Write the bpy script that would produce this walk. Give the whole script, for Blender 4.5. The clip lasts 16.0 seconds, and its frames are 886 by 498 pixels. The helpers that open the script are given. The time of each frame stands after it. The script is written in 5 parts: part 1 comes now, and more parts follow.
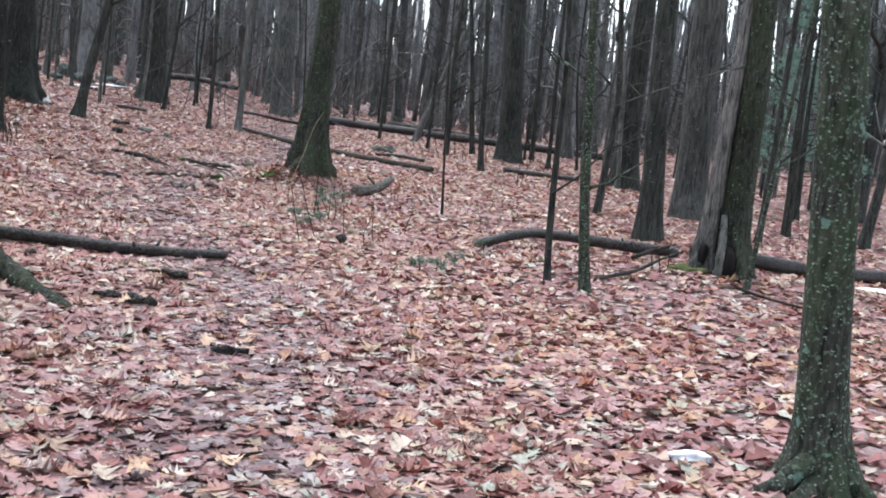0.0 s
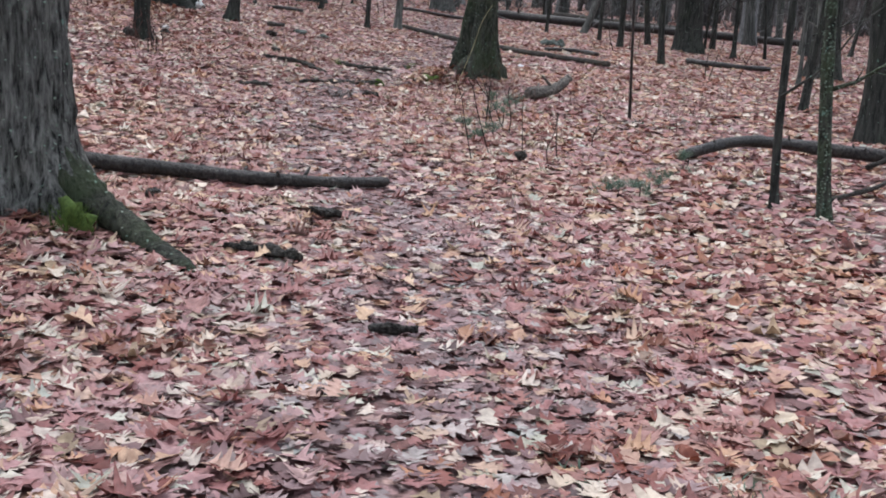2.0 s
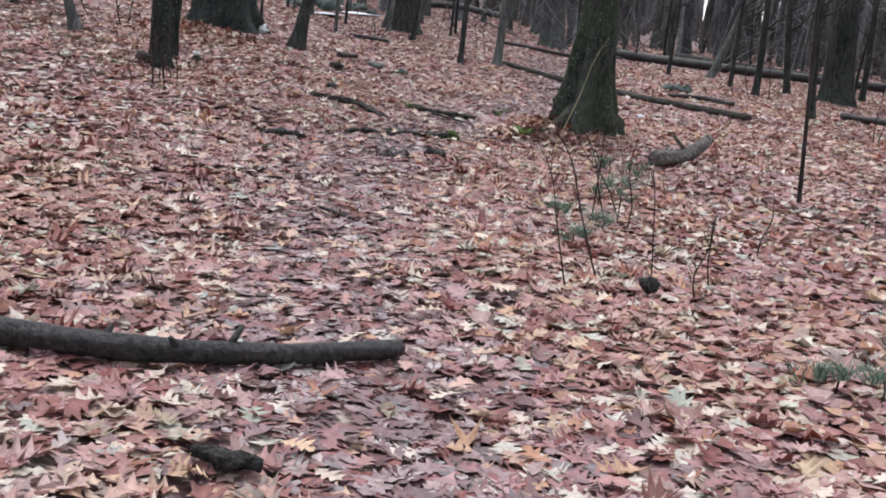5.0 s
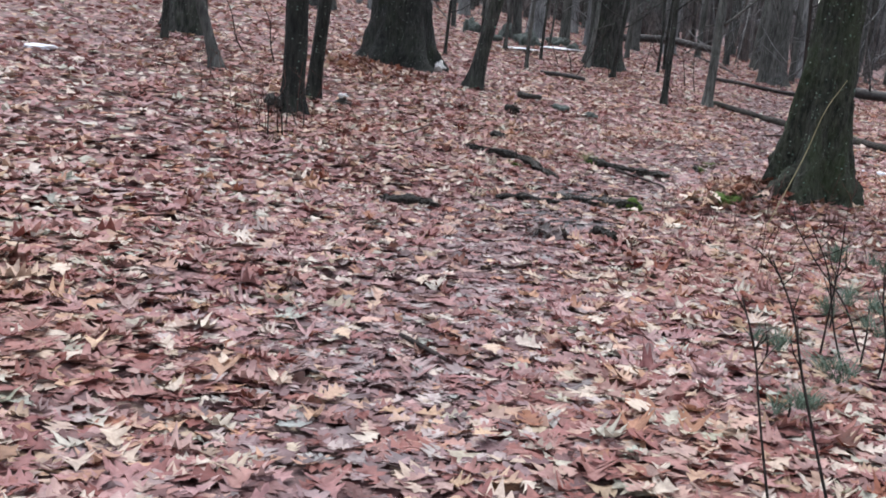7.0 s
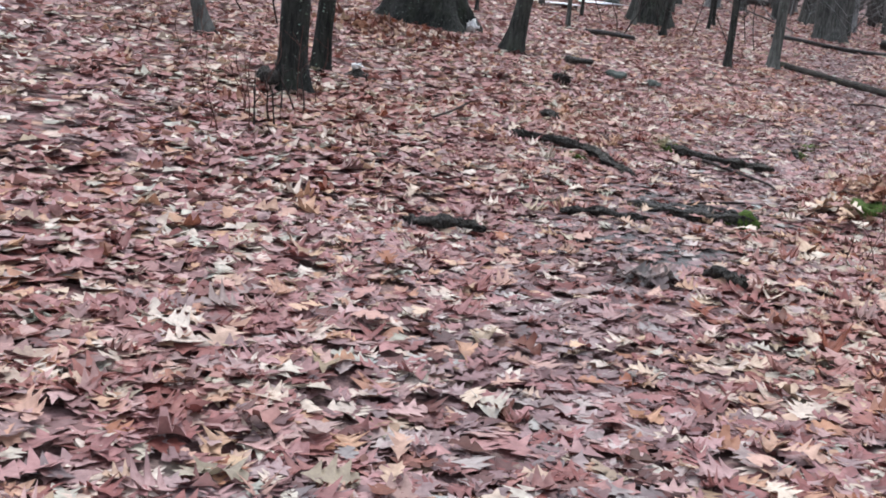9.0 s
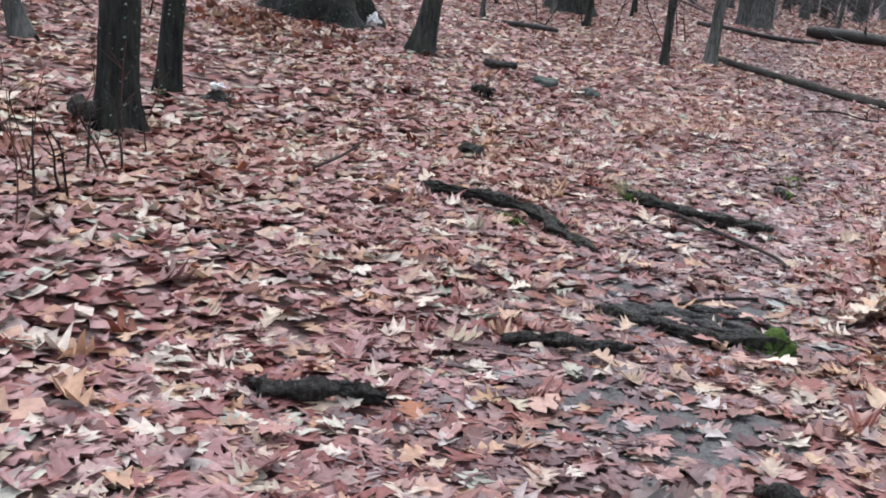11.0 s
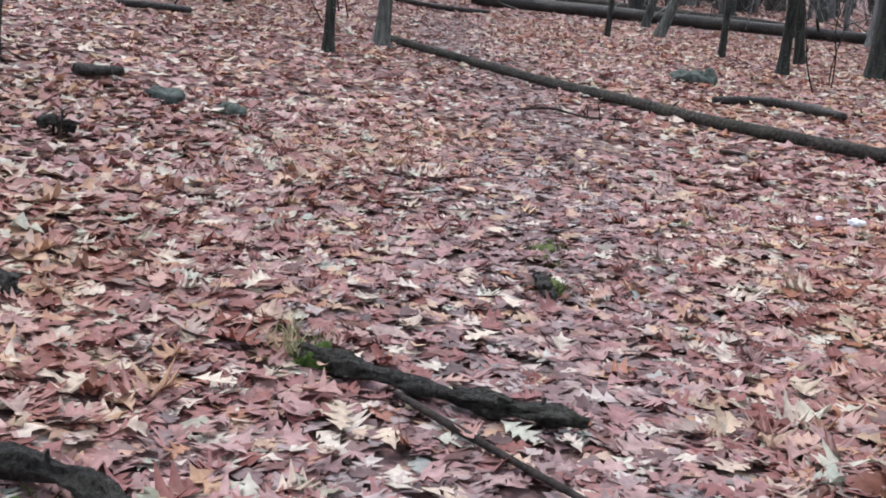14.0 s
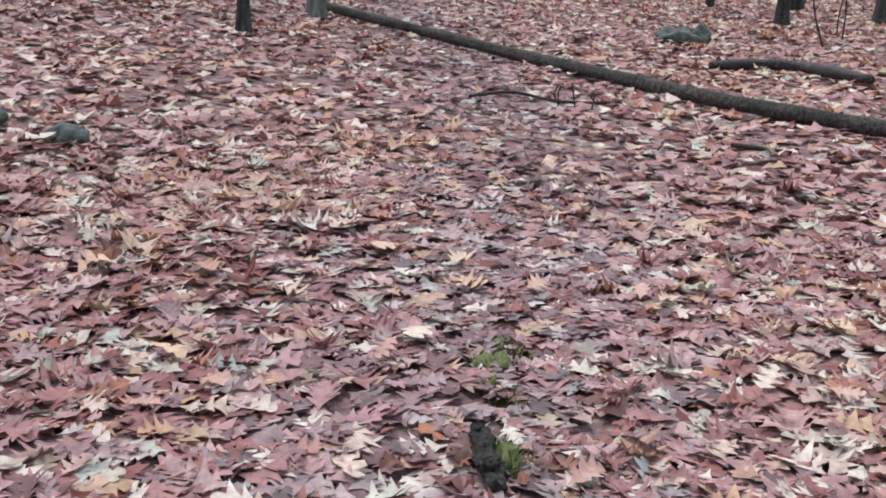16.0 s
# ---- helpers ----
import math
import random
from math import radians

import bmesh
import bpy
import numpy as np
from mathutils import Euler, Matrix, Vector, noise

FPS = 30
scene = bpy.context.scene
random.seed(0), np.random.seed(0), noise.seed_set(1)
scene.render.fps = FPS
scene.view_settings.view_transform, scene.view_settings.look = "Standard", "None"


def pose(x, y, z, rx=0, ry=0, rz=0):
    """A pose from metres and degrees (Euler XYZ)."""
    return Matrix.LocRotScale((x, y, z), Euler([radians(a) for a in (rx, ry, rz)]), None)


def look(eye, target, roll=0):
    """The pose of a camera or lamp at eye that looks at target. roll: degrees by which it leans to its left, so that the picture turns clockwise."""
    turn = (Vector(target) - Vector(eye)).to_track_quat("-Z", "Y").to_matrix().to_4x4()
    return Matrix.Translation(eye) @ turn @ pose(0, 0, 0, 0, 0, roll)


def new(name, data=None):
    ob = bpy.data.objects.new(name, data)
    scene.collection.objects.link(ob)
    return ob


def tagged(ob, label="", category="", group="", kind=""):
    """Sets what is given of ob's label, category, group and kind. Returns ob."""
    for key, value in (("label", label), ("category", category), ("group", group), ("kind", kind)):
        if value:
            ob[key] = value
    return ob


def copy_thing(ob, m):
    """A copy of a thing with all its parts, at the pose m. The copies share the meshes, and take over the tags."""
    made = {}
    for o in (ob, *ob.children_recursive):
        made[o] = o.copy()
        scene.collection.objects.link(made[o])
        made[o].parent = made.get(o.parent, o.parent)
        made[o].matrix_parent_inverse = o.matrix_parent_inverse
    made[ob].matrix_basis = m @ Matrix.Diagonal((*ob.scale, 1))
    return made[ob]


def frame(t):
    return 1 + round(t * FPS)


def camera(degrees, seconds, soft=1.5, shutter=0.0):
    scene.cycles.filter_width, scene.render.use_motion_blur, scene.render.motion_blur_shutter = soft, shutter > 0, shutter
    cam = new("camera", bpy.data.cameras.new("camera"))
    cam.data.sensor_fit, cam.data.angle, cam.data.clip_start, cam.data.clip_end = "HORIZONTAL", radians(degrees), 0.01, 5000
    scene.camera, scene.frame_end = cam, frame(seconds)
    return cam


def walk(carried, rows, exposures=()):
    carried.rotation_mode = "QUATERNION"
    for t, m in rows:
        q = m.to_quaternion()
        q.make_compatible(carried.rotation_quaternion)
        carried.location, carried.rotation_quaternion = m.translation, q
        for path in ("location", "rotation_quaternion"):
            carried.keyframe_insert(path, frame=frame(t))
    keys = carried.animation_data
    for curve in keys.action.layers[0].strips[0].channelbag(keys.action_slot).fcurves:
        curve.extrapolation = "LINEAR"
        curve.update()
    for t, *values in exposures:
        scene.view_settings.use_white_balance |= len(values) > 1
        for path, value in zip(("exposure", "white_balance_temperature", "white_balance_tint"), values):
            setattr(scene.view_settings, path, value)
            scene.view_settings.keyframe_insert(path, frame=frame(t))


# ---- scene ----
cam = camera(42.0, 16.0, soft=1.85)
PATH = [
    (0, (0.010, 0.001, 1.607), (0.009, 3.967, 1.087), 5.80),
    (0.5, (-0.078, 0.200, 1.550), (-0.155, 4.161, 0.996), 6.21),
    (1, (-0.113, 0.675, 1.514), (-0.669, 4.532, 0.610), 2.86),
    (1.5, (-0.180, 1.175, 1.546), (-0.854, 5.012, 0.637), 2.97),
    (2, (-0.323, 1.818, 1.560), (-0.848, 5.674, 0.636), 3.48),
    (2.5, (-0.392, 2.526, 1.520), (-0.971, 6.360, 0.537), 2.42),
    (3, (-0.525, 3.154, 1.455), (-1.182, 6.987, 0.519), 6.62),
    (3.5, (-0.656, 3.832, 1.470), (-1.389, 7.647, 0.520), 4.69),
    (4, (-0.656, 4.512, 1.516), (-1.429, 8.337, 0.637), 3.97),
    (4.2, (-0.686, 4.785, 1.463), (-1.453, 8.619, 0.616), 4.92),
    (6.3, (-0.881, 7.797, 1.360), (-2.126, 11.513, 0.558), 3.24),
    (6.5, (-0.919, 8.007, 1.422), (-2.301, 11.677, 0.636), 3.96),
    (7, (-1.153, 8.575, 1.396), (-2.737, 12.165, 0.617), 4.76),
    (7.5, (-1.381, 9.273, 1.294), (-2.914, 12.880, 0.494), 5.02),
    (8, (-1.641, 9.849, 1.375), (-3.268, 13.387, 0.459), 4.93),
    (8.2, (-1.784, 10.034, 1.356), (-3.462, 13.548, 0.444), 5.02),
    (10.3, (-2.938, 12.264, 1.410), (-4.458, 15.830, 0.422), 3.47),
    (10.5, (-3.018, 12.525, 1.463), (-4.531, 16.096, 0.483), 4.28),
    (11, (-3.291, 13.107, 1.439), (-4.634, 16.745, 0.460), 4.51),
    (11.5, (-3.501, 13.633, 1.402), (-4.585, 17.368, 0.466), 4.89),
    (12, (-3.617, 14.298, 1.437), (-4.465, 18.107, 0.557), 3.58),
    (12.5, (-3.816, 14.842, 1.448), (-4.537, 18.667, 0.524), 4.39),
    (13, (-3.914, 15.431, 1.386), (-4.333, 19.285, 0.402), 3.74),
    (13.5, (-3.960, 16.020, 1.402), (-4.415, 19.848, 0.336), 3.06),
    (14, (-4.057, 16.660, 1.408), (-4.292, 20.523, 0.401), 3.93),
    (14.5, (-3.999, 17.302, 1.355), (-4.190, 21.145, 0.260), 0.94),
    (15, (-3.956, 17.778, 1.380), (-4.170, 21.623, 0.299), 0.77),
    (15.2, (-3.953, 18.007, 1.302), (-4.201, 21.832, 0.157), 0.34),
    (15.5, (-4.000, 18.359, 1.425), (-4.250, 22.134, 0.128), -0.06),
    (16, (-3.896, 18.893, 1.395), (-4.073, 22.717, 0.236), 1.13),
]
walk(cam, [(t, look(eye, target, roll)) for t, eye, target, roll in PATH],
     exposures=[(0.0, 1.76, 6050, 9), (0.5, 1.66, 6050, 9), (1.0, 1.40, 6150, 10), (4.0, 1.42, 6200, 11), (8.0, 1.50, 6200, 12), (11.0, 1.58, 6150, 10), (13.0, 1.55, 6150, 10), (16.0, 1.48, 6150, 10)])

# ---- light: an overcast late-autumn sky ----
world = bpy.data.worlds.new("overcast_sky")
scene.world = world
world.use_nodes = True
wn, wl = world.node_tree.nodes, world.node_tree.links
wn.clear()
sky = wn.new("ShaderNodeTexSky")
sky.sky_type, sky.sun_disc = "NISHITA", False
sky.sun_elevation, sky.sun_rotation = radians(66), radians(330)
sky.dust_density, sky.air_density = 1.0, 1.0
soften = wn.new("ShaderNodeHueSaturation")
soften.inputs["Saturation"].default_value = 0.35
back = wn.new("ShaderNodeBackground")
back.inputs["Strength"].default_value = 0.15
out = wn.new("ShaderNodeOutputWorld")
wl.new(sky.outputs[0], soften.inputs["Color"])
wl.new(soften.outputs[0], back.inputs["Color"])
wl.new(back.outputs[0], out.inputs["Surface"])

sun_data = bpy.data.lights.new("sun", "SUN")
sun_data.energy, sun_data.angle, sun_data.color = 1.1, radians(35), (1.0, 0.97, 0.93)
sun = new("sun", sun_data)
sun.matrix_world = look((-10, 17, 45), (0, 0, 0))


# ---- shape of the ground ----
def path_x(y):
    return -4.725 * np.tanh(np.maximum(y, -5.0) / 18.0)


def bump(x, y, cx, cy, h, r):
    return h * np.exp(-((x - cx) ** 2 + (y - cy) ** 2) / (2 * r * r))


def trail_x(y):
    """Middle of the trodden trail."""
    return np.interp(y, [0, 4.5, 7.8, 9.9, 12.3, 14.3, 16.7, 19, 22, 26, 30, 36], [-0.5, -0.8, -1.1, -1.9, -3.0, -3.6, -4.0, -4.0, -3.95, -3.8, -4.3, -5.5])


def ground(x, y):
    """Height of the forest floor: a bank rising left of the trail, a gentle fall to the right, low humps."""
    u = 30 * np.tanh((x - path_x(y)) / 30)
    v = u + 0.8
    z = 0.06 * (np.sqrt(v * v + 1) - v) - 0.015 * (np.sqrt(u * u + 1) + u)
    z = z + 0.02 * np.sin(1.9 * x + 0.7 * y) * np.sin(1.3 * y - 0.5 * x) + 0.012 * np.sin(4.1 * x - 2.3 * y + 1.0)
    z = z + bump(x, y, -2.36, 19.5, 0.13, 0.75) + bump(x, y, -3.55, 7.8, 0.09, 0.7) + bump(x, y, 3.1, 13.4, 0.08, 0.8)
    z = z - 0.06 * np.exp(-(((x - trail_x(y)) / 1.1) ** 2))
    return z + bump(x, y, -2.75, 18.75, 0.05, 0.45) - bump(x, y, -5.0, 16.3, 0.07, 0.6)


def gz(x, y):
    return float(ground(np.float64(x), np.float64(y)))


# ---- materials ----
def material(name, rough=0.8, spec=0.3):
    m = bpy.data.materials.new(name)
    m.use_nodes = True
    nt = m.node_tree
    bsdf = nt.nodes["Principled BSDF"]
    bsdf.inputs["Roughness"].default_value = rough
    bsdf.inputs["Specular IOR Level"].default_value = spec
    return m, nt.nodes, nt.links, bsdf


def ramp(nodes, stops, mode="LINEAR"):
    r = nodes.new("ShaderNodeValToRGB")
    r.color_ramp.interpolation = mode
    els = r.color_ramp.elements
    while len(els) < len(stops):
        els.new(0.5)
    for e, (p, c) in zip(els, stops):
        e.position, e.color = p, (*c, 1)
    return r


def noise_node(nodes, links, scale, detail=4, rough=0.6, coord="Object", stretch=None):
    tc = nodes.new("ShaderNodeTexCoord")
    n = nodes.new("ShaderNodeTexNoise")
    n.inputs["Scale"].default_value, n.inputs["Detail"].default_value = scale, detail
    n.inputs["Roughness"].default_value = rough
    src = tc.outputs[coord]
    if stretch:
        mp = nodes.new("ShaderNodeMapping")
        mp.inputs["Scale"].default_value = stretch
        links.new(src, mp.inputs["Vector"])
        src = mp.outputs[0]
    links.new(src, n.inputs["Vector"])
    return n


def mix_color(nodes, links, fac, a, b, blend="MIX"):
    m = nodes.new("ShaderNodeMix")
    m.data_type, m.blend_type = "RGBA", blend
    for sock, v in ((m.inputs[0], fac), (m.inputs[6], a), (m.inputs[7], b)):
        if hasattr(v, "is_linked"):
            links.new(v, sock)
        elif isinstance(v, tuple):
            sock.default_value = (*v, 1)
        else:
            sock.default_value = v
    return m.outputs[2]


def bump_to(nodes, links, bsdf, height, strength, distance):
    b = nodes.new("ShaderNodeBump")
    b.inputs["Strength"].default_value, b.inputs["Distance"].default_value = strength, distance
    links.new(height, b.inputs["Height"])
    links.new(b.outputs[0], bsdf.inputs["Normal"])


LEAF = [(0.0, (0.135, 0.040, 0.036)), (0.09, (0.190, 0.068, 0.061)), (0.22, (0.262, 0.120, 0.114)),
        (0.42, (0.322, 0.178, 0.174)), (0.58, (0.368, 0.228, 0.222)), (0.72, (0.412, 0.284, 0.264)),
        (0.80, (0.435, 0.258, 0.155)), (0.87, (0.460, 0.368, 0.288)), (0.95, (0.540, 0.480, 0.405))]
WARM = [(0.0, (0.125, 0.030, 0.018)), (0.15, (0.215, 0.070, 0.041)), (0.36, (0.335, 0.148, 0.090)), (0.58, (0.415, 0.230, 0.142)),
        (0.78, (0.440, 0.305, 0.190)), (0.94, (0.485, 0.415, 0.305))]
TRODDEN = [(0.0, (0.100, 0.050, 0.050)), (0.3, (0.172, 0.100, 0.101)), (0.6, (0.244, 0.160, 0.160)), (0.85, (0.315, 0.240, 0.234)),
           (1.0, (0.455, 0.405, 0.370))]


def leaf_material(name, stops, shift=0.0, warm=False):
    m, n, l, b = material(name, 0.58, 0.32)
    geo = n.new("ShaderNodeNewGeometry")
    r = ramp(n, stops)
    big = noise_node(n, l, 0.45, 3, 0.6)
    add = n.new("ShaderNodeMath")
    add.operation = "MULTIPLY_ADD"
    l.new(big.outputs[0], add.inputs[0])
    add.inputs[1].default_value = 0.20
    add.inputs[2].default_value = -0.055 + shift
    tot = n.new("ShaderNodeMath")
    l.new(geo.outputs["Random Per Island"], tot.inputs[0])
    l.new(add.outputs[0], tot.inputs[1])
    l.new(tot.outputs[0], r.inputs[0])
    fine = noise_node(n, l, 38, 4, 0.7)
    fr = ramp(n, [(0.35, (0.78, 0.75, 0.75)), (0.68, (1.12, 1.12, 1.12))])
    l.new(fine.outputs[0], fr.inputs[0])
    col = r.outputs[0]
    if warm:
        r2 = ramp(n, WARM)
        l.new(tot.outputs[0], r2.inputs[0])
        patch = noise_node(n, l, 0.32, 4, 0.7)
        pr = ramp(n, [(0.46, (0, 0, 0)), (0.62, (0.50, 0.50, 0.50))])
        l.new(patch.outputs[0], pr.inputs[0])
        col = mix_color(n, l, pr.outputs[0], col, r2.outputs[0])
    # each leaf leans to slate grey or to rust, and is blotched with damp
    mul = n.new("ShaderNodeMath")
    mul.operation = "MULTIPLY"
    mul.inputs[1].default_value = 57.0
    l.new(geo.outputs["Random Per Island"], mul.inputs[0])
    fra = n.new("ShaderNodeMath")
    fra.operation = "FRACT"
    l.new(mul.outputs[0], fra.inputs[0])
    hue = ramp(n, [(0.0, (0.66, 0.80, 0.80)), (0.16, (0.92, 1.00, 0.98)), (0.36, (1.08, 1.08, 1.08)), (0.78, (1.10, 1.06, 1.06)), (0.90, (0.92, 0.76, 0.70)), (1.0, (0.66, 0.40, 0.32))])
    l.new(fra.outputs[0], hue.inputs[0])
    col = mix_color(n, l, 1.0, col, hue.outputs[0], "MULTIPLY")
    damp = noise_node(n, l, 15, 3, 0.6)
    dr = ramp(n, [(0.36, (0.66, 0.62, 0.63)), (0.58, (1.06, 1.06, 1.06))])
    l.new(damp.outputs[0], dr.inputs[0])
    col = mix_color(n, l, 0.8, col, dr.outputs[0], "MULTIPLY")
    col = mix_color(n, l, 0.85, col, fr.outputs[0], "MULTIPLY")
    l.new(col, b.inputs["Base Color"])
    thin_, both_ = n.new("ShaderNodeBsdfTranslucent"), n.new("ShaderNodeMixShader")
    both_.inputs[0].default_value = 0.18
    l.new(col, thin_.inputs["Color"])
    l.new(b.outputs[0], both_.inputs[1])
    l.new(thin_.outputs[0], both_.inputs[2])
    l.new(both_.outputs[0], n["Material Output"].inputs["Surface"])
    vein = noise_node(n, l, 90, 3, 0.6)
    bump_to(n, l, b, vein.outputs[0], 0.25, 0.004)
    return m


M_LEAF = leaf_material("wet_oak_leaf", LEAF, warm=True)
M_LEAF_WARM = leaf_material("tan_oak_leaf", WARM)
M_TRODDEN = leaf_material("trodden_leaf", TRODDEN)
M_GREYLEAF = leaf_material("grey_decayed_leaf", [(0.0, (0.075, 0.055, 0.052)), (0.5, (0.170, 0.140, 0.134)), (1.0, (0.320, 0.285, 0.270))])
M_LEAF_BROWN = leaf_material("russet_oak_leaf", [(0.0, (0.08, 0.030, 0.022)), (0.4, (0.17, 0.068, 0.046)), (0.75, (0.27, 0.115, 0.070)),
                                                 (0.9, (0.45, 0.30, 0.20)), (1.0, (0.56, 0.46, 0.36))])


M_TOPLEAF, tn, tl, tb = material("pale_fallen_leaf", 0.6, 0.35)
info = tn.new("ShaderNodeObjectInfo")
tr = ramp(tn, [(0.0, (0.30, 0.15, 0.13)), (0.3, (0.42, 0.27, 0.21)), (0.55, (0.47, 0.32, 0.20)), (0.75, (0.46, 0.36, 0.27)), (1.0, (0.53, 0.46, 0.37))])
tl.new(info.outputs["Random"], tr.inputs[0])
tz = noise_node(tn, tl, 40, 4)
tzr = ramp(tn, [(0.35, (0.75, 0.7, 0.7)), (0.65, (1.1, 1.1, 1.1))])
tl.new(tz.outputs[0], tzr.inputs[0])
tl.new(mix_color(tn, tl, 0.8, tr.outputs[0], tzr.outputs[0], "MULTIPLY"), tb.inputs["Base Color"])


def make_ground_material():
    m, n, l, b = material("leaf_covered_soil", 0.8, 0.25)
    tc = n.new("ShaderNodeTexCoord")
    warp = noise_node(n, l, 7, 3)
    vec = n.new("ShaderNodeVectorMath")
    vec.operation = "MULTIPLY_ADD"
    l.new(warp.outputs["Color"], vec.inputs[0])
    vec.inputs[1].default_value = (0.12, 0.12, 0.0)
    l.new(tc.outputs["Object"], vec.inputs[2])
    v = n.new("ShaderNodeTexVoronoi")
    v.inputs["Scale"].default_value = 8.5
    l.new(vec.outputs[0], v.inputs["Vector"])
    sep = n.new("ShaderNodeSeparateColor")
    l.new(v.outputs["Color"], sep.inputs[0])
    r = ramp(n, [(p, tuple(c * 0.92 for c in col)) for p, col in LEAF])
    l.new(sep.outputs[0], r.inputs[0])
    soil = ramp(n, [(0.35, (0.110, 0.068, 0.064)), (0.7, (0.200, 0.130, 0.124))])
    sn = noise_node(n, l, 14, 5)
    l.new(sn.outputs[0], soil.inputs[0])
    edge = ramp(n, [(0.28, (1, 1, 1)), (0.52, (0.15, 0.15, 0.15))])
    l.new(v.outputs["Distance"], edge.inputs[0])
    crumb = noise_node(n, l, 32, 5, 0.75)
    cr = ramp(n, [(0.36, (0.35, 0.33, 0.33)), (0.62, (1.1, 1.1, 1.1))])
    l.new(crumb.outputs[0], cr.inputs[0])
    base = mix_color(n, l, edge.outputs[0], soil.outputs[0], r.outputs[0])
    l.new(mix_color(n, l, 0.9, base, cr.outputs[0], "MULTIPLY"), b.inputs["Base Color"])
    bump_to(n, l, b, v.outputs["Distance"], 0.6, 0.05)
    return m


M_GROUND = make_ground_material()


def bark_material(name, dark, light, moss=0.25, mosscol=(0.045, 0.075, 0.018), spots=0.0, scale=1.0, ridge=0.6, rough=0.85, long=0.16, vary=0.0):
    m, n, l, b = material(name, rough, 0.25)
    ridges = noise_node(n, l, 22 * scale, 6, 0.65, "Object", (1.0, 1.0, long))
    r = ramp(n, [(0.36, dark), (0.66, light)])
    l.new(ridges.outputs[0], r.inputs[0])
    col = r.outputs[0]
    wide = noise_node(n, l, 1.7, 4, 0.6, "Object", (1, 1, 0.5))
    wr = ramp(n, [(0.34, (0.48, 0.50, 0.48)), (0.66, (1.25, 1.23, 1.20))])
    l.new(wide.outputs[0], wr.inputs[0])
    col = mix_color(n, l, 0.9, col, wr.outputs[0], "MULTIPLY")
    if vary:
        info_, geo_ = n.new("ShaderNodeObjectInfo"), n.new("ShaderNodeNewGeometry")
        sm = n.new("ShaderNodeMath")
        l.new(info_.outputs["Random"], sm.inputs[0])
        l.new(geo_.outputs["Random Per Island"], sm.inputs[1])
        fc = n.new("ShaderNodeMath")
        fc.operation = "FRACT"
        l.new(sm.outputs[0], fc.inputs[0])
        vr = ramp(n, [(0.0, (1 - vary,) * 3), (0.5, (1.0, 1.0, 1.0)), (1.0, (1 + 0.5 * vary, 1 + 0.52 * vary, 1 + 0.47 * vary))])
        l.new(fc.outputs[0], vr.inputs[0])
        col = mix_color(n, l, 1.0, col, vr.outputs[0], "MULTIPLY")
    if moss:
        mn = noise_node(n, l, 3.1, 6, 0.7, "Object", (1, 1, 0.6))
        mr = ramp(n, [(0.60 - 0.25 * moss, (0, 0, 0)), (0.80 - 0.2 * moss, (moss * 1.4, moss * 1.4, moss * 1.4))])
        l.new(mn.outputs[0], mr.inputs[0])
        col = mix_color(n, l, mr.outputs[0], col, mosscol)
    if spots:
        sv = n.new("ShaderNodeTexVoronoi")
        sv.inputs["Scale"].default_value = 30
        sv.inputs["Randomness"].default_value = 1.0
        tc = n.new("ShaderNodeTexCoord")
        wob = noise_node(n, l, 30, 3)
        vm = n.new("ShaderNodeVectorMath")
        vm.operation = "MULTIPLY_ADD"
        l.new(wob.outputs["Color"], vm.inputs[0])
        vm.inputs[1].default_value = (0.03, 0.03, 0.03)
        l.new(tc.outputs["Object"], vm.inputs[2])
        squash = n.new("ShaderNodeMapping")
        squash.inputs["Scale"].default_value = (1.0, 1.0, 1.7)
        l.new(vm.outputs[0], squash.inputs["Vector"])
        l.new(squash.outputs[0], sv.inputs["Vector"])
        sr = ramp(n, [(0.16, (1, 1, 1)), (0.30, (0, 0, 0))])
        l.new(sv.outputs["Distance"], sr.inputs[0])
        pick = n.new("ShaderNodeSeparateColor")
        l.new(sv.outputs["Color"], pick.inputs[0])
        pr = ramp(n, [(1 - spots - 0.03, (0, 0, 0)), (1 - spots, (1, 1, 1))])
        l.new(pick.outputs[0], pr.inputs[0])
        both = mix_color(n, l, 1.0, sr.outputs[0], pr.outputs[0], "MULTIPLY")
        lich = ramp(n, [(0.0, (0.30, 0.34, 0.27)), (1.0, (0.16, 0.27, 0.21))])
        l.new(pick.outputs[1], lich.inputs[0])
        col = mix_color(n, l, both, col, lich.outputs[0])
        ln = noise_node(n, l, 42, 4, 0.55)
        lr = ramp(n, [(0.66 - 0.14 * spots, (0, 0, 0)), (0.72 - 0.14 * spots, (0.7, 0.7, 0.7))])
        l.new(ln.outputs[0], lr.inputs[0])
        col = mix_color(n, l, lr.outputs[0], col, (0.13, 0.18, 0.13))
        pn = noise_node(n, l, 9, 3, 0.5)
        pp = ramp(n, [(0.74 - 0.10 * spots, (0, 0, 0)), (0.78 - 0.10 * spots, (0.8, 0.8, 0.8))])
        l.new(pn.outputs[0], pp.inputs[0])
        col = mix_color(n, l, pp.outputs[0], col, (0.15, 0.25, 0.20))
    l.new(col, b.inputs["Base Color"])
    bump_to(n, l, b, ridges.outputs[0], ridge, 0.03)
    return m


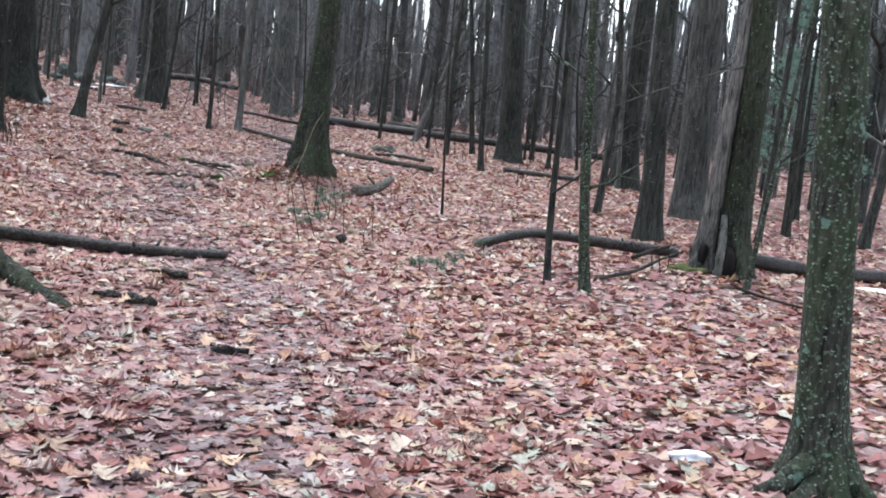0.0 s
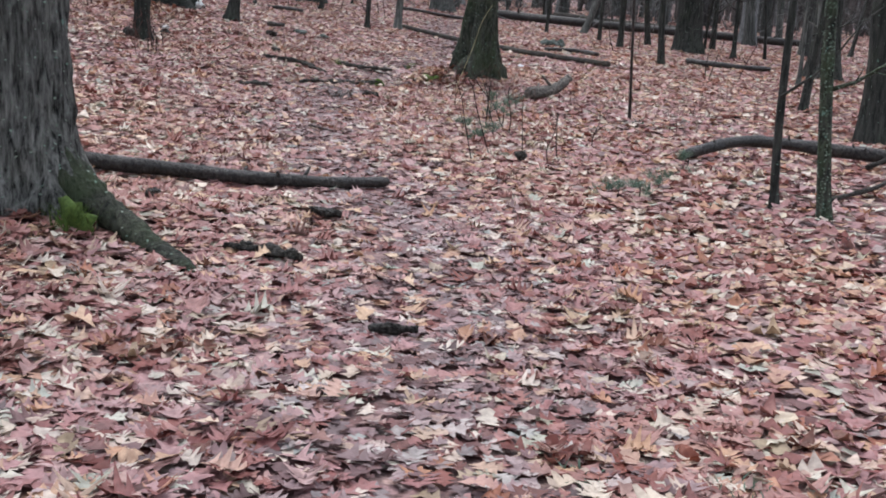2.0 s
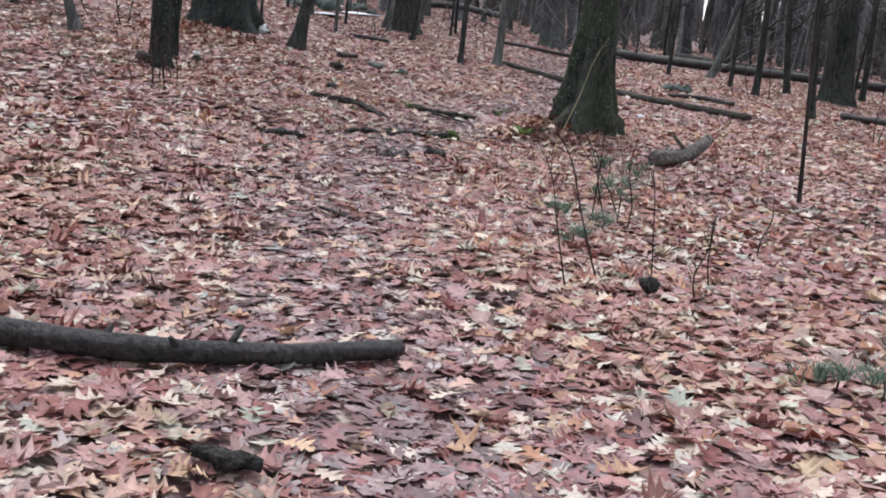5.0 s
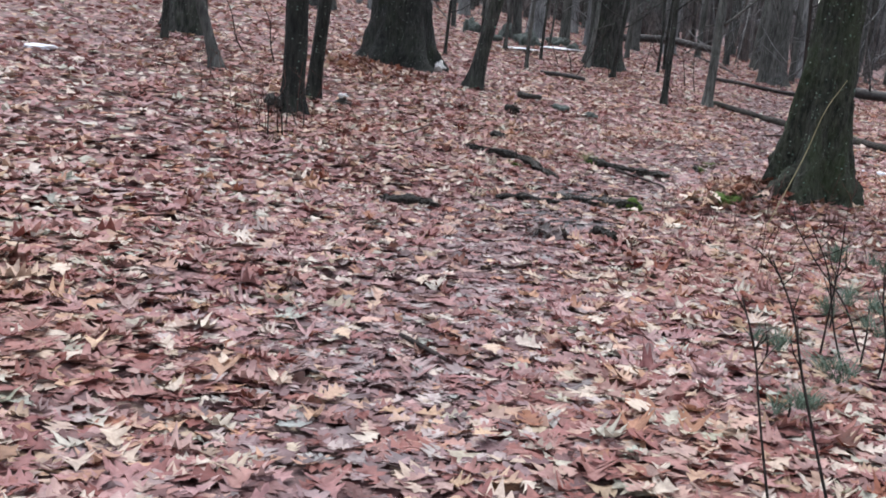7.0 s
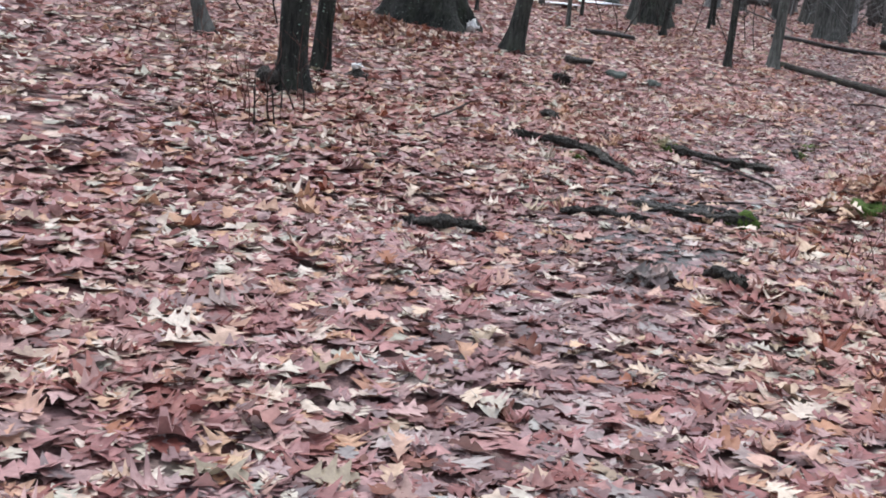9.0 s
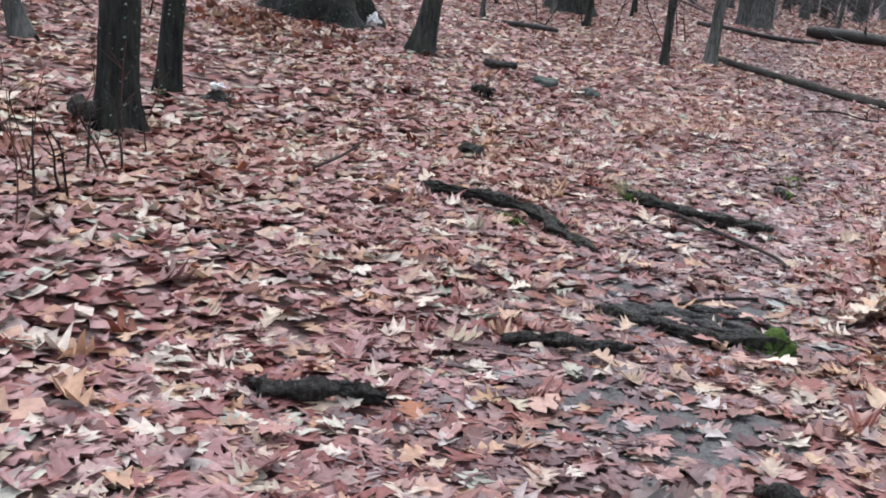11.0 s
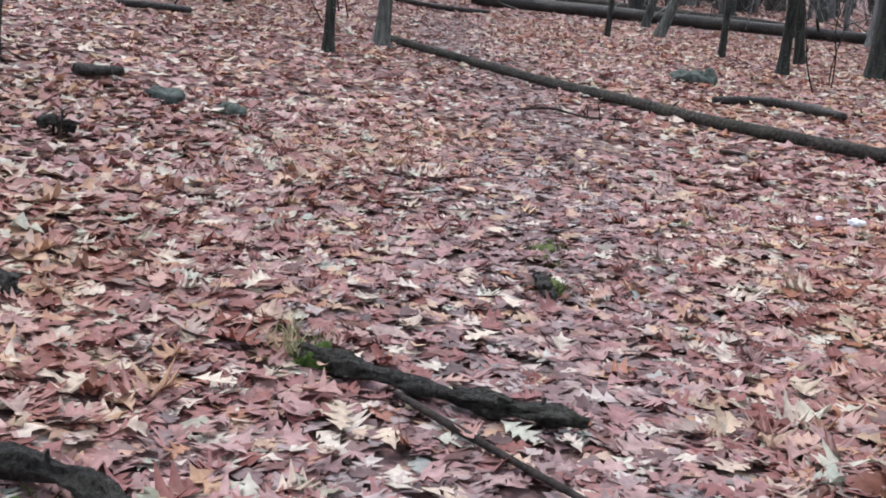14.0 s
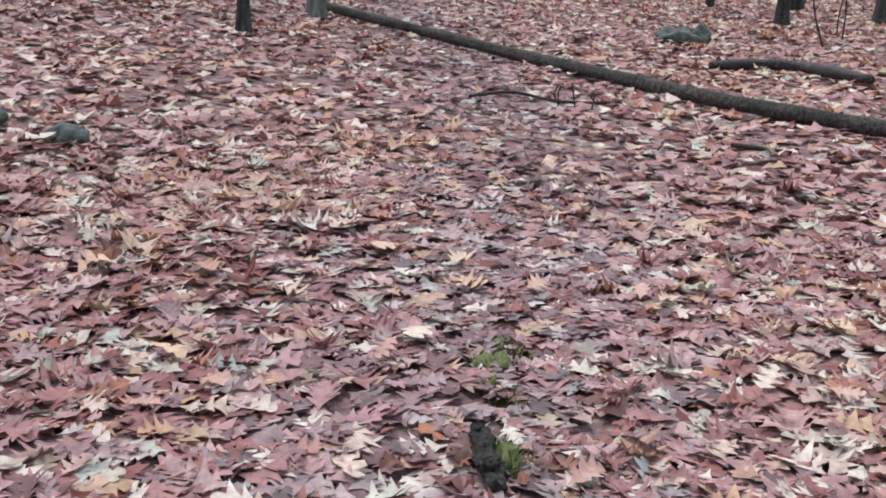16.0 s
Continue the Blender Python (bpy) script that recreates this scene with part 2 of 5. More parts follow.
M_BARK = bark_material("wet_oak_bark", (0.006, 0.0062, 0.0056), (0.060, 0.060, 0.053), 0.36, (0.026, 0.038, 0.017), 0.05)
M_BARK_RIDGED = bark_material("ridged_oak_bark", (0.004, 0.0042, 0.004), (0.215, 0.216, 0.203), 0.28, (0.024, 0.034, 0.016), 0.16, 1.7, 1.5, long=0.17)
M_BARK_MOSSY = bark_material("mossy_oak_bark", (0.005, 0.0058, 0.004), (0.068, 0.072, 0.053), 0.60, (0.026, 0.040, 0.015), 0.10, 1.7, 1.1, long=0.26)
M_BARK_BLACK = bark_material("wet_black_oak_bark", (0.004, 0.0042, 0.0038), (0.036, 0.037, 0.032), 0.40, (0.018, 0.026, 0.012), 0.05, 1.3, 1.1, long=0.2)
M_BARK_LICHEN = bark_material("lichen_spotted_bark", (0.006, 0.0065, 0.005), (0.085, 0.090, 0.070), 0.62, (0.034, 0.058, 0.022), 0.62, 1.6, 1.2, long=0.24)
M_BARK_PALE = bark_material("weathered_pale_bark", (0.040, 0.038, 0.036), (0.280, 0.265, 0.25), 0.1, (0.05, 0.06, 0.03), 0.0, 1.5, 1.4, long=0.14)
M_BARK_GREY = bark_material("grey_forest_bark", (0.030, 0.031, 0.029), (0.140, 0.140, 0.131), 0.22, (0.035, 0.045, 0.025), 0.06, vary=0.5)
# distance haze put into the colour: bark paler and bluer than the grey one
M_BARK_HAZED = bark_material("haze_paled_far_bark", (0.085, 0.087, 0.088), (0.275, 0.277, 0.280), 0.12, vary=0.5)
M_LOG = bark_material("wet_log_bark", (0.010, 0.009, 0.0085), (0.066, 0.057, 0.053), 0.12, (0.035, 0.045, 0.018), 0.0, 1.6, 0.8, 0.40, long=0.8)
M_LOG_GREY = bark_material("weathered_log", (0.010, 0.009, 0.008), (0.080, 0.069, 0.060), 0.34, (0.045, 0.055, 0.022), 0.0, 1.6, 1.0, 0.8, long=0.8)
M_ROT = bark_material("rotten_mossy_wood", (0.008, 0.007, 0.0065), (0.112, 0.100, 0.088), 0.30, (0.034, 0.046, 0.016), 0.0, 2.6, 1.6, 0.6, long=0.8)
M_SLATE = bark_material("slate_grey_rotten_wood", (0.030, 0.028, 0.028), (0.175, 0.165, 0.160), 0.15, (0.05, 0.06, 0.025), 0.0, 2.6, 1.6, 0.6, long=0.8)
M_CHUNK = bark_material("weathered_grey_chunk", (0.030, 0.027, 0.024), (0.210, 0.185, 0.165), 0.10, (0.06, 0.06, 0.03), 0.0, 1.4, 1.1, 0.8, long=0.8)
M_TWIG = bark_material("dark_twig", (0.012, 0.009, 0.008), (0.055, 0.042, 0.038), 0.0)
M_REDTWIG = bark_material("reddish_twig", (0.045, 0.018, 0.014), (0.160, 0.075, 0.058), 0.0)
# near-black colour that stands for the shade inside a hollow
M_HOLE_SHADE = bark_material("hollow_shade_black", (0.004, 0.0035, 0.003), (0.016, 0.013, 0.011), 0.0)


def plain(name, lo, hi, scale=12, rough=0.85, bmp=0.4, dist=0.02):
    m, n, l, b = material(name, rough, 0.25)
    nz = noise_node(n, l, scale, 5, 0.65)
    r = ramp(n, [(0.32, lo), (0.68, hi)])
    l.new(nz.outputs[0], r.inputs[0])
    l.new(r.outputs[0], b.inputs["Base Color"])
    bump_to(n, l, b, nz.outputs[0], bmp, dist)
    return m


M_MOSS = plain("bright_moss", (0.026, 0.046, 0.010), (0.085, 0.130, 0.026), 60, 0.95, 0.8, 0.01)
M_MOSS_DULL = plain("dull_moss", (0.050, 0.060, 0.020), (0.125, 0.140, 0.055), 50, 0.95, 0.8, 0.01)
M_ROCK = plain("lichened_rock", (0.020, 0.026, 0.022), (0.120, 0.138, 0.122), 9, 0.85, 0.8, 0.05)
M_SNOW = plain("old_snow", (0.72, 0.74, 0.78), (0.86, 0.87, 0.9), 20, 0.7, 0.3, 0.02)
M_GRASS = plain("green_blades", (0.070, 0.130, 0.050), (0.170, 0.260, 0.120), 8, 0.7, 0.1)
M_STRAW = plain("dry_grass", (0.22, 0.19, 0.10), (0.40, 0.36, 0.22), 8, 0.8, 0.1)
M_NEEDLE = plain("pine_needles", (0.090, 0.170, 0.125), (0.220, 0.330, 0.260), 3, 0.7, 0.1)
M_SPRIG = plain("yellow_green_moss", (0.048, 0.064, 0.020), (0.135, 0.155, 0.056), 70, 0.95, 0.8, 0.01)
M_SEEDLING = plain("seedling_needles", (0.065, 0.105, 0.072), (0.160, 0.212, 0.158), 9, 0.7, 0.1)
M_FUNGUS = plain("white_fungus", (0.6, 0.6, 0.58), (0.8, 0.8, 0.78), 20)


# ---- mesh helpers ----
def mesh_arrays(name, verts, tris, mats, smooth=False):
    me = bpy.data.meshes.new(name)
    verts, tris = np.asarray(verts, np.float32), np.asarray(tris, np.int32)
    me.vertices.add(len(verts))
    me.vertices.foreach_set("co", verts.ravel())
    me.loops.add(tris.size)
    me.loops.foreach_set("vertex_index", tris.ravel())
    me.polygons.add(len(tris))
    me.polygons.foreach_set("loop_start", np.arange(0, tris.size, tris.shape[1], dtype=np.int32))
    me.polygons.foreach_set("use_smooth", np.full(len(tris), smooth))
    me.update(calc_edges=True)
    for m in mats if isinstance(mats, (list, tuple)) else [mats]:
        me.materials.append(m)
    return me


def smooth_line(points, steps):
    """A Catmull-Rom line through the points."""
    p = np.array(points, float)
    p = np.vstack([2 * p[0] - p[1], p, 2 * p[-1] - p[-2]])
    res = []
    for i in range(1, len(p) - 2):
        for s in np.linspace(0, 1, steps, endpoint=False):
            a, b, c, d = p[i - 1], p[i], p[i + 1], p[i + 2]
            res.append(0.5 * (2 * b + (c - a) * s + (2 * a - 5 * b + 4 * c - d) * s * s + (3 * b - a - 3 * c + d) * s ** 3))
    res.append(p[-2])
    return np.array(res)


def tube(line, radii, sides=10, rough=0.0, rng=None, flat=1.0):
    """Vertices and quads of a closed tube round a line; rough: uneven radius as a share of it."""
    line, radii = np.asarray(line, float), np.asarray(radii, float)
    n = len(line)
    tang = np.gradient(line, axis=0)
    tang /= np.linalg.norm(tang, axis=1)[:, None] + 1e-9
    ref = np.array([0, 0, 1.0]) if abs(tang[:, 2]).mean() < 0.8 else np.array([1.0, 0, 0])
    side = np.cross(tang, ref)
    side /= np.linalg.norm(side, axis=1)[:, None] + 1e-9
    up = np.cross(side, tang)
    th = np.arange(sides) * 2 * np.pi / sides
    rr = np.repeat(radii[:, None], sides, 1)
    if rough and rng is not None:
        k = rng.normal(0, 1, (n, sides))
        k = (k + np.roll(k, 1, 1) + np.roll(k, 1, 0) + np.roll(k, -1, 0)) / 2
        rr = rr * (1 + rough * k + 0.8 * rough * rng.normal(0, 1, sides)[None])
    v = line[:, None] + rr[..., None] * (np.cos(th)[None, :, None] * side[:, None] + flat * np.sin(th)[None, :, None] * up[:, None])
    v = np.vstack([v.reshape(-1, 3), line[0], line[-1]])
    a = np.arange(n - 1)[:, None] * sides + np.arange(sides)[None]
    b = np.arange(n - 1)[:, None] * sides + (np.arange(sides)[None] + 1) % sides
    q = np.stack([a, b, b + sides, a + sides], -1).reshape(-1, 4)
    t = np.concatenate([q[:, [0, 1, 2]], q[:, [0, 2, 3]]])
    i, j = np.arange(sides), (np.arange(sides) + 1) % sides
    c0, c1 = n * sides, n * sides + 1
    caps = np.concatenate([np.stack([np.full(sides, c0), j, i], -1), np.stack([np.full(sides, c1), (n - 1) * sides + i, (n - 1) * sides + j], -1)])
    return v, np.concatenate([t, caps])


def join(chunks):
    vs, ts, off = [], [], 0
    for v, t in chunks:
        vs.append(v)
        ts.append(np.asarray(t) + off)
        off += len(v)
    return np.vstack(vs), np.vstack(ts)


def part(name, geo, mat, parent=None, label="", smooth=True):
    ob = new(name, mesh_arrays(name, geo[0], geo[1], mat, smooth))
    if parent is not None:
        ob.parent = parent
    if label:
        tagged(ob, label)
    return ob


def thing(name, x, y, z, label, category, group=""):
    ob = new(name)
    ob.empty_display_size = 0.2
    ob.location = (x, y, z)
    return tagged(ob, label, category, group)


# ---- ground sheet ----
def ground_sheet():
    s = np.linspace(-1, 1, 261)
    xs = -1.5 + 16 * s + 600 * np.sign(s) * np.maximum(abs(s) - 0.82, 0) ** 2 * 25
    ys = 17 + 34 * s + 600 * np.sign(s) * np.maximum(abs(s) - 0.82, 0) ** 2 * 25
    gx, gy = np.meshgrid(xs, ys)
    v = np.stack([gx, gy, ground(gx, gy) - 0.008], -1).reshape(-1, 3)
    n = len(s)
    i = (np.arange(n - 1)[:, None] * n + np.arange(n - 1)[None]).ravel()
    q = np.stack([i, i + 1, i + n + 1, i + n], -1)
    ob = new("ground", mesh_arrays("ground", v, q, M_GROUND, True))
    return tagged(ob, "forest floor of dark wet soil under fallen oak leaves", "ground", kind="structure")


floor = ground_sheet()


M_MUD = plain("wet_grey_mud", (0.040, 0.038, 0.037), (0.135, 0.128, 0.126), 26, 0.6, 1.0, 0.03)
# ---- leaf litter ----
def leaf_shape(ss, ws, fwd):
    """A lobed leaf lying along y, one unit long: places on the midrib, half widths, how far a lobe points forward."""
    v, t = [], []
    for k, (s, w, f) in enumerate(zip(ss, ws, fwd)):
        v += [(-w, s + f, 0), (0, s, 0), (w, s + f, 0)]
        if k:
            a, b = 3 * (k - 1), 3 * k
            t += [(a, a + 1, b + 1), (a, b + 1, b), (a + 1, a + 2, b + 2), (a + 1, b + 2, b + 1)]
    return np.array(v, float), np.array(t)


OAK = leaf_shape([0, 0.14, 0.24, 0.29, 0.34, 0.44, 0.51, 0.58, 0.68, 0.75, 0.81, 0.90, 1.0], [0.012, 0.06, 0.17, 0.30, 0.12, 0.20, 0.42, 0.15, 0.20, 0.34, 0.12, 0.14, 0.005],
                 [0, 0, 0, 0.07, 0, 0.01, 0.10, 0, 0.01, 0.10, 0, 0.06, 0])
OAK_FLAT = leaf_shape([0, 0.16, 0.30, 0.40, 0.55, 0.65, 0.80, 0.88, 1.0], [0.012, 0.06, 0.27, 0.09, 0.40, 0.13, 0.30, 0.08, 0.005],
                      [0, 0, 0.07, 0, 0.10, 0, 0.07, 0, 0])
OAK_ROUND = leaf_shape([0, 0.18, 0.30, 0.40, 0.47, 0.58, 0.70, 0.76, 0.90, 1.0], [0.015, 0.08, 0.23, 0.26, 0.12, 0.33, 0.34, 0.15, 0.24, 0.05],
                       [0, 0, 0.01, 0.03, 0, 0.01, 0.04, 0, 0.03, 0])
OAK_MID = leaf_shape([0, 0.30, 0.44, 0.68, 1.0], [0.02, 0.30, 0.13, 0.39, 0.02], [0, 0.05, 0, 0.07, 0])
OAK_LOW = (np.array([(0, 0, 0), (-0.30, 0.33, 0), (-0.13, 0.45, 0), (-0.38, 0.72, 0), (0, 1, 0), (0.38, 0.72, 0), (0.13, 0.45, 0), (0.30, 0.33, 0)], float),
           np.array([(0, 7, 6), (0, 6, 2), (0, 2, 1), (2, 6, 4), (6, 5, 4), (2, 4, 3)]))
OAK_FAR = (np.array([(0, 0, 0), (-0.33, 0.55, 0), (0, 1, 0), (0.33, 0.55, 0)], float), np.array([(0, 2, 1), (0, 3, 2)]))


def leaves(shape, pos, size, rng, tilt=0.3, lift=0.03, curl=0.5):
    """Many leaves at the given places on the ground, each turned, tilted and curled by chance."""
    v0, t0 = shape
    n, k = len(pos), len(v0)
    v = np.repeat(v0[None], n, 0) - np.array([0, 0.5, 0])
    v[:, :, 0] *= rng.uniform(0.8, 1.25, (n, 1))
    c1, c2, tw = rng.normal(0.15, 0.45, (n, 1)) * curl, rng.normal(0, 0.5, (n, 1)) * curl, rng.normal(0, 0.5, (n, 1)) * curl
    fold, wave = rng.normal(0.06, 0.14, (n, 1)) * curl, rng.normal(0, 0.06, (n, 1)) * curl
    v[:, :, 2] = c1 * v[:, :, 0] ** 2 * 3 + c2 * v[:, :, 1] ** 2 + tw * v[:, :, 0] * v[:, :, 1]
    v[:, :, 2] += fold * abs(v[:, :, 0]) + wave * np.sin(9 * v[:, :, 1] + 5 * v[:, :, 0])
    v *= size[:, None, None]
    a, b, c = rng.normal(0, tilt, n), rng.normal(0, tilt, n), rng.uniform(0, 2 * np.pi, n)
    y, z = v[:, :, 1].copy(), v[:, :, 2].copy()
    v[:, :, 1], v[:, :, 2] = y * np.cos(a)[:, None] - z * np.sin(a)[:, None], y * np.sin(a)[:, None] + z * np.cos(a)[:, None]
    x, z = v[:, :, 0].copy(), v[:, :, 2].copy()
    v[:, :, 0], v[:, :, 2] = x * np.cos(b)[:, None] + z * np.sin(b)[:, None], -x * np.sin(b)[:, None] + z * np.cos(b)[:, None]
    x, y = v[:, :, 0].copy(), v[:, :, 1].copy()
    v[:, :, 0], v[:, :, 1] = x * np.cos(c)[:, None] - y * np.sin(c)[:, None], x * np.sin(c)[:, None] + y * np.cos(c)[:, None]
    v[:, :, 0] += pos[:, 0:1]
    v[:, :, 1] += pos[:, 1:2]
    v[:, :, 2] += (ground(pos[:, 0], pos[:, 1]) + 0.012 + rng.uniform(0, 1, n) ** 1.5 * lift)[:, None]
    t = np.repeat(t0[None], n, 0) + (np.arange(n) * k)[:, None, None]
    return v.reshape(-1, 3), t.reshape(-1, 3)


def scatter(rng, x0, x1, y0, y1, density, keep):
    n = int((x1 - x0) * (y1 - y0) * density)
    p = np.stack([rng.uniform(x0, x1, n), rng.uniform(y0, y1, n)], -1)
    return p[keep(p[:, 0], p[:, 1])]


edge_rng = np.random.default_rng(17)


def near(x, y):
    u = abs(x - path_x(y)) + 0.7 * np.sin(1.3 * y) + edge_rng.normal(0, 0.5, len(x))
    v = y + 0.6 * np.sin(1.7 * x) + edge_rng.normal(0, 0.5, len(x))
    return (u < 3.6) & (v > 2.0) & (v < 25)


def middle(x, y):
    u = x - path_x(y) + 0.9 * np.sin(0.9 * y) + edge_rng.normal(0, 0.7, len(x))
    v = y + edge_rng.normal(0, 0.8, len(x))
    return (u > -8) & (u < 10) & (v > 1.0) & (v < 42)


MUD = [(-4.02, 18.3, 0.50, 0.42), (-3.82, 17.95, 0.45, 0.25), (-3.75, 16.75, 0.45, 0.30)]


def off_mud(p, rng, most=0.45):
    """Leaves that stay: few lie on the bare muddy patches of the trail."""
    bare = sum(np.exp(-((((p[:, 0] - a) / rx) ** 2 + ((p[:, 1] - b) / ry) ** 2) ** 1.5)) for a, b, rx, ry in MUD)
    return p[rng.uniform(0, 1, len(p)) > most * np.minimum(bare, 1)]


def on_trail(x, y, rng):
    """By chance, whether a place counts as trodden: surely in the middle, seldom at the edges."""
    return rng.uniform(0, 1, len(x)) < 0.90 * np.exp(-((x - trail_x(y)) / 0.70) ** 2)


def inner(x, y):
    """The strip beside the trail where single leaves can be told apart."""
    return abs(x - path_x(y)) < 2.0 + edge_rng.normal(0, 0.15, len(x))


def turned_warm(x, y, rng):
    """By chance, whether a leaf is tan rather than mauve: mostly on the slope right of the trail."""
    u = x - trail_x(y)
    return rng.uniform(0, 1, len(x)) < 0.03 + 0.24 / (1 + np.exp(-(u - 1.3) / 0.3)) * (0.6 + 0.4 * np.sin(0.9 * y + 0.6))


rng = np.random.default_rng(5)
under = off_mud(scatter(rng, -10, 6, 0, 27, 215, near), rng, 0.85)
sunk = on_trail(under[:, 0], under[:, 1], rng) & (rng.uniform(0, 1, len(under)) < 0.6)
beside = inner(under[:, 0], under[:, 1])
for q, shape_, mat_, word in ((under[~sunk & beside], OAK_FLAT, M_LEAF, "lower layer of flat wet oak leaves"), (under[~sunk & ~beside], OAK_LOW, M_LEAF, "lower layer of flat oak leaves off the trail"),
                              (under[sunk], OAK_FLAT, M_TRODDEN, "flat grey leaves pressed into the trail")):
    tagged(part("leaf_litter", leaves(shape_, q, rng.uniform(0.11, 0.175, len(q)), rng, 0.07, 0.006, 0.3), mat_), word, "leaf litter", kind="stuff")
p = off_mud(scatter(rng, -10, 6, 0, 27, 185, near), rng)
trod = on_trail(p[:, 0], p[:, 1], rng)
worn, p = p[trod], p[~trod]
close = inner(p[:, 0], p[:, 1])
tan = turned_warm(p[:, 0], p[:, 1], rng)
for q, mat_, word in ((p[close & ~tan], M_LEAF, "wet mauve fallen oak leaves along the trail"), (p[close & tan], M_LEAF_WARM, "tan and rust fallen oak leaves along the trail")):
    half = len(q) * 3 // 5
    litter = join([leaves(OAK, q[:half], rng.uniform(0.085, 0.175, half), rng, 0.13, 0.018, 0.7),
                   leaves(OAK_ROUND, q[half:], rng.uniform(0.07, 0.145, len(q) - half), rng, 0.12, 0.016, 0.75)])
    tagged(part("leaf_litter", litter, mat_), word, "leaf litter", kind="stuff")
for q, mat_, word in ((p[~close & ~tan], M_LEAF, "wet mauve fallen oak leaves beside the trail"), (p[~close & tan], M_LEAF_WARM, "tan and rust fallen oak leaves beside the trail")):
    tagged(part("leaf_litter", leaves(OAK_MID, q, rng.uniform(0.075, 0.15, len(q)), rng, 0.13, 0.022, 0.7), mat_), word, "leaf litter", kind="stuff")
tagged(part("trodden_leaves", leaves(OAK_ROUND, worn, rng.uniform(0.05, 0.12, len(worn)), rng, 0.10, 0.010, 0.5), M_TRODDEN),
       "flattened greyish trodden leaves on the trail", "leaf litter", kind="stuff")
# dark russet leaves curled up on top, in loose clusters
knots = scatter(rng, -9, 5, 2, 27, 0.52, near)
curled = np.repeat(knots, rng.integers(2, 9, len(knots)), 0)
curled = curled + rng.normal(0, 0.16, curled.shape)
tagged(part("curled_leaves", leaves(OAK_ROUND, curled, rng.uniform(0.08, 0.15, len(curled)), rng, 0.20, 0.030, 1.0), M_LEAF_BROWN),
       "curled dark russet oak leaves standing up from the litter", "leaf litter", kind="stuff")
p = scatter(rng, -16, 14, -1, 44, 100, lambda x, y: middle(x, y) & ~near(x, y))
trod = on_trail(p[:, 0], p[:, 1], rng)
tan = turned_warm(p[:, 0], p[:, 1], rng)
for pick_, mat_, word in ((~trod & ~tan, M_LEAF, "fallen oak leaves covering the forest floor"), (~trod & tan, M_LEAF_WARM, "tan fallen oak leaves covering the forest floor")):
    tagged(part("leaf_litter", leaves(OAK_LOW, p[pick_], rng.uniform(0.10, 0.18, pick_.sum()), rng, 0.13, 0.026, 0.6), mat_), word, "leaf litter", kind="stuff")
tagged(part("trodden_leaves", leaves(OAK_MID, p[trod], rng.uniform(0.07, 0.14, trod.sum()), rng, 0.15, 0.02), M_TRODDEN, smooth=False),
       "flattened greyish trodden leaves further along the trail", "leaf litter", kind="stuff")
p = scatter(rng, -36, 36, -12, 80, 33, lambda x, y: ~middle(x, y) & (abs(x + 1) < 14 + 0.40 * abs(y)))
tagged(part("leaf_litter", leaves(OAK_FAR, p, rng.uniform(0.13, 0.22, len(p)), rng, 0.18, 0.04), M_LEAF, smooth=False),
       "distant fallen leaves between the trees", "leaf litter", kind="stuff")


def mud_patch(cx, cy, rx, ry, seed):
    """A bare patch of wet soil with a ragged outline, just above the ground sheet."""
    g_ = np.random.default_rng(seed)
    k = 28
    th = np.arange(k) * 2 * np.pi / k
    ring = 1.15 * (1 + 0.18 * np.sin(3 * th + seed) + g_.normal(0, 0.08, k))
    v = [(cx, cy, 0.0)]
    for q in (0.35, 0.7, 1.0):
        v += [(cx + rx * q * a * np.cos(b), cy + ry * q * a * np.sin(b), 0.0) for a, b in zip(ring, th)]
    v = np.array(v)
    v[:, 2] = ground(v[:, 0], v[:, 1]) + 0.007
    t = [(0, 1 + i, 1 + (i + 1) % k) for i in range(k)]
    for q in range(2):
        a, b = 1 + q * k, 1 + (q + 1) * k
        for i in range(k):
            j = (i + 1) % k
            t += [(a + i, b + i, b + j), (a + i, b + j, a + j)]
    part("mud_patch", (v, np.array(t)), M_MUD, floor, "bare wet mud of the trail")


for k, (a, b, rx, ry) in enumerate(MUD):
    mud_patch(a, b, rx, ry, k)


# ---- trees ----
def blob(rx, ry, rz, seed, sub=3, amp=0.25):
    bm = bmesh.new()
    bmesh.ops.create_icosphere(bm, subdivisions=sub, radius=1)
    for v in bm.verts:
        k = 1 + amp * noise.noise(v.co * 1.7 + Vector((seed, seed, 0))) + 0.4 * amp * noise.noise(v.co * 5 + Vector((seed, 0, 0)))
        v.co = Vector((v.co.x * rx * k, v.co.y * ry * k, v.co.z * rz * k))
    vs = np.array([v.co[:] for v in bm.verts])
    ts = np.array([[v.index for v in f.verts] for f in bm.faces])
    bm.free()
    return vs, ts


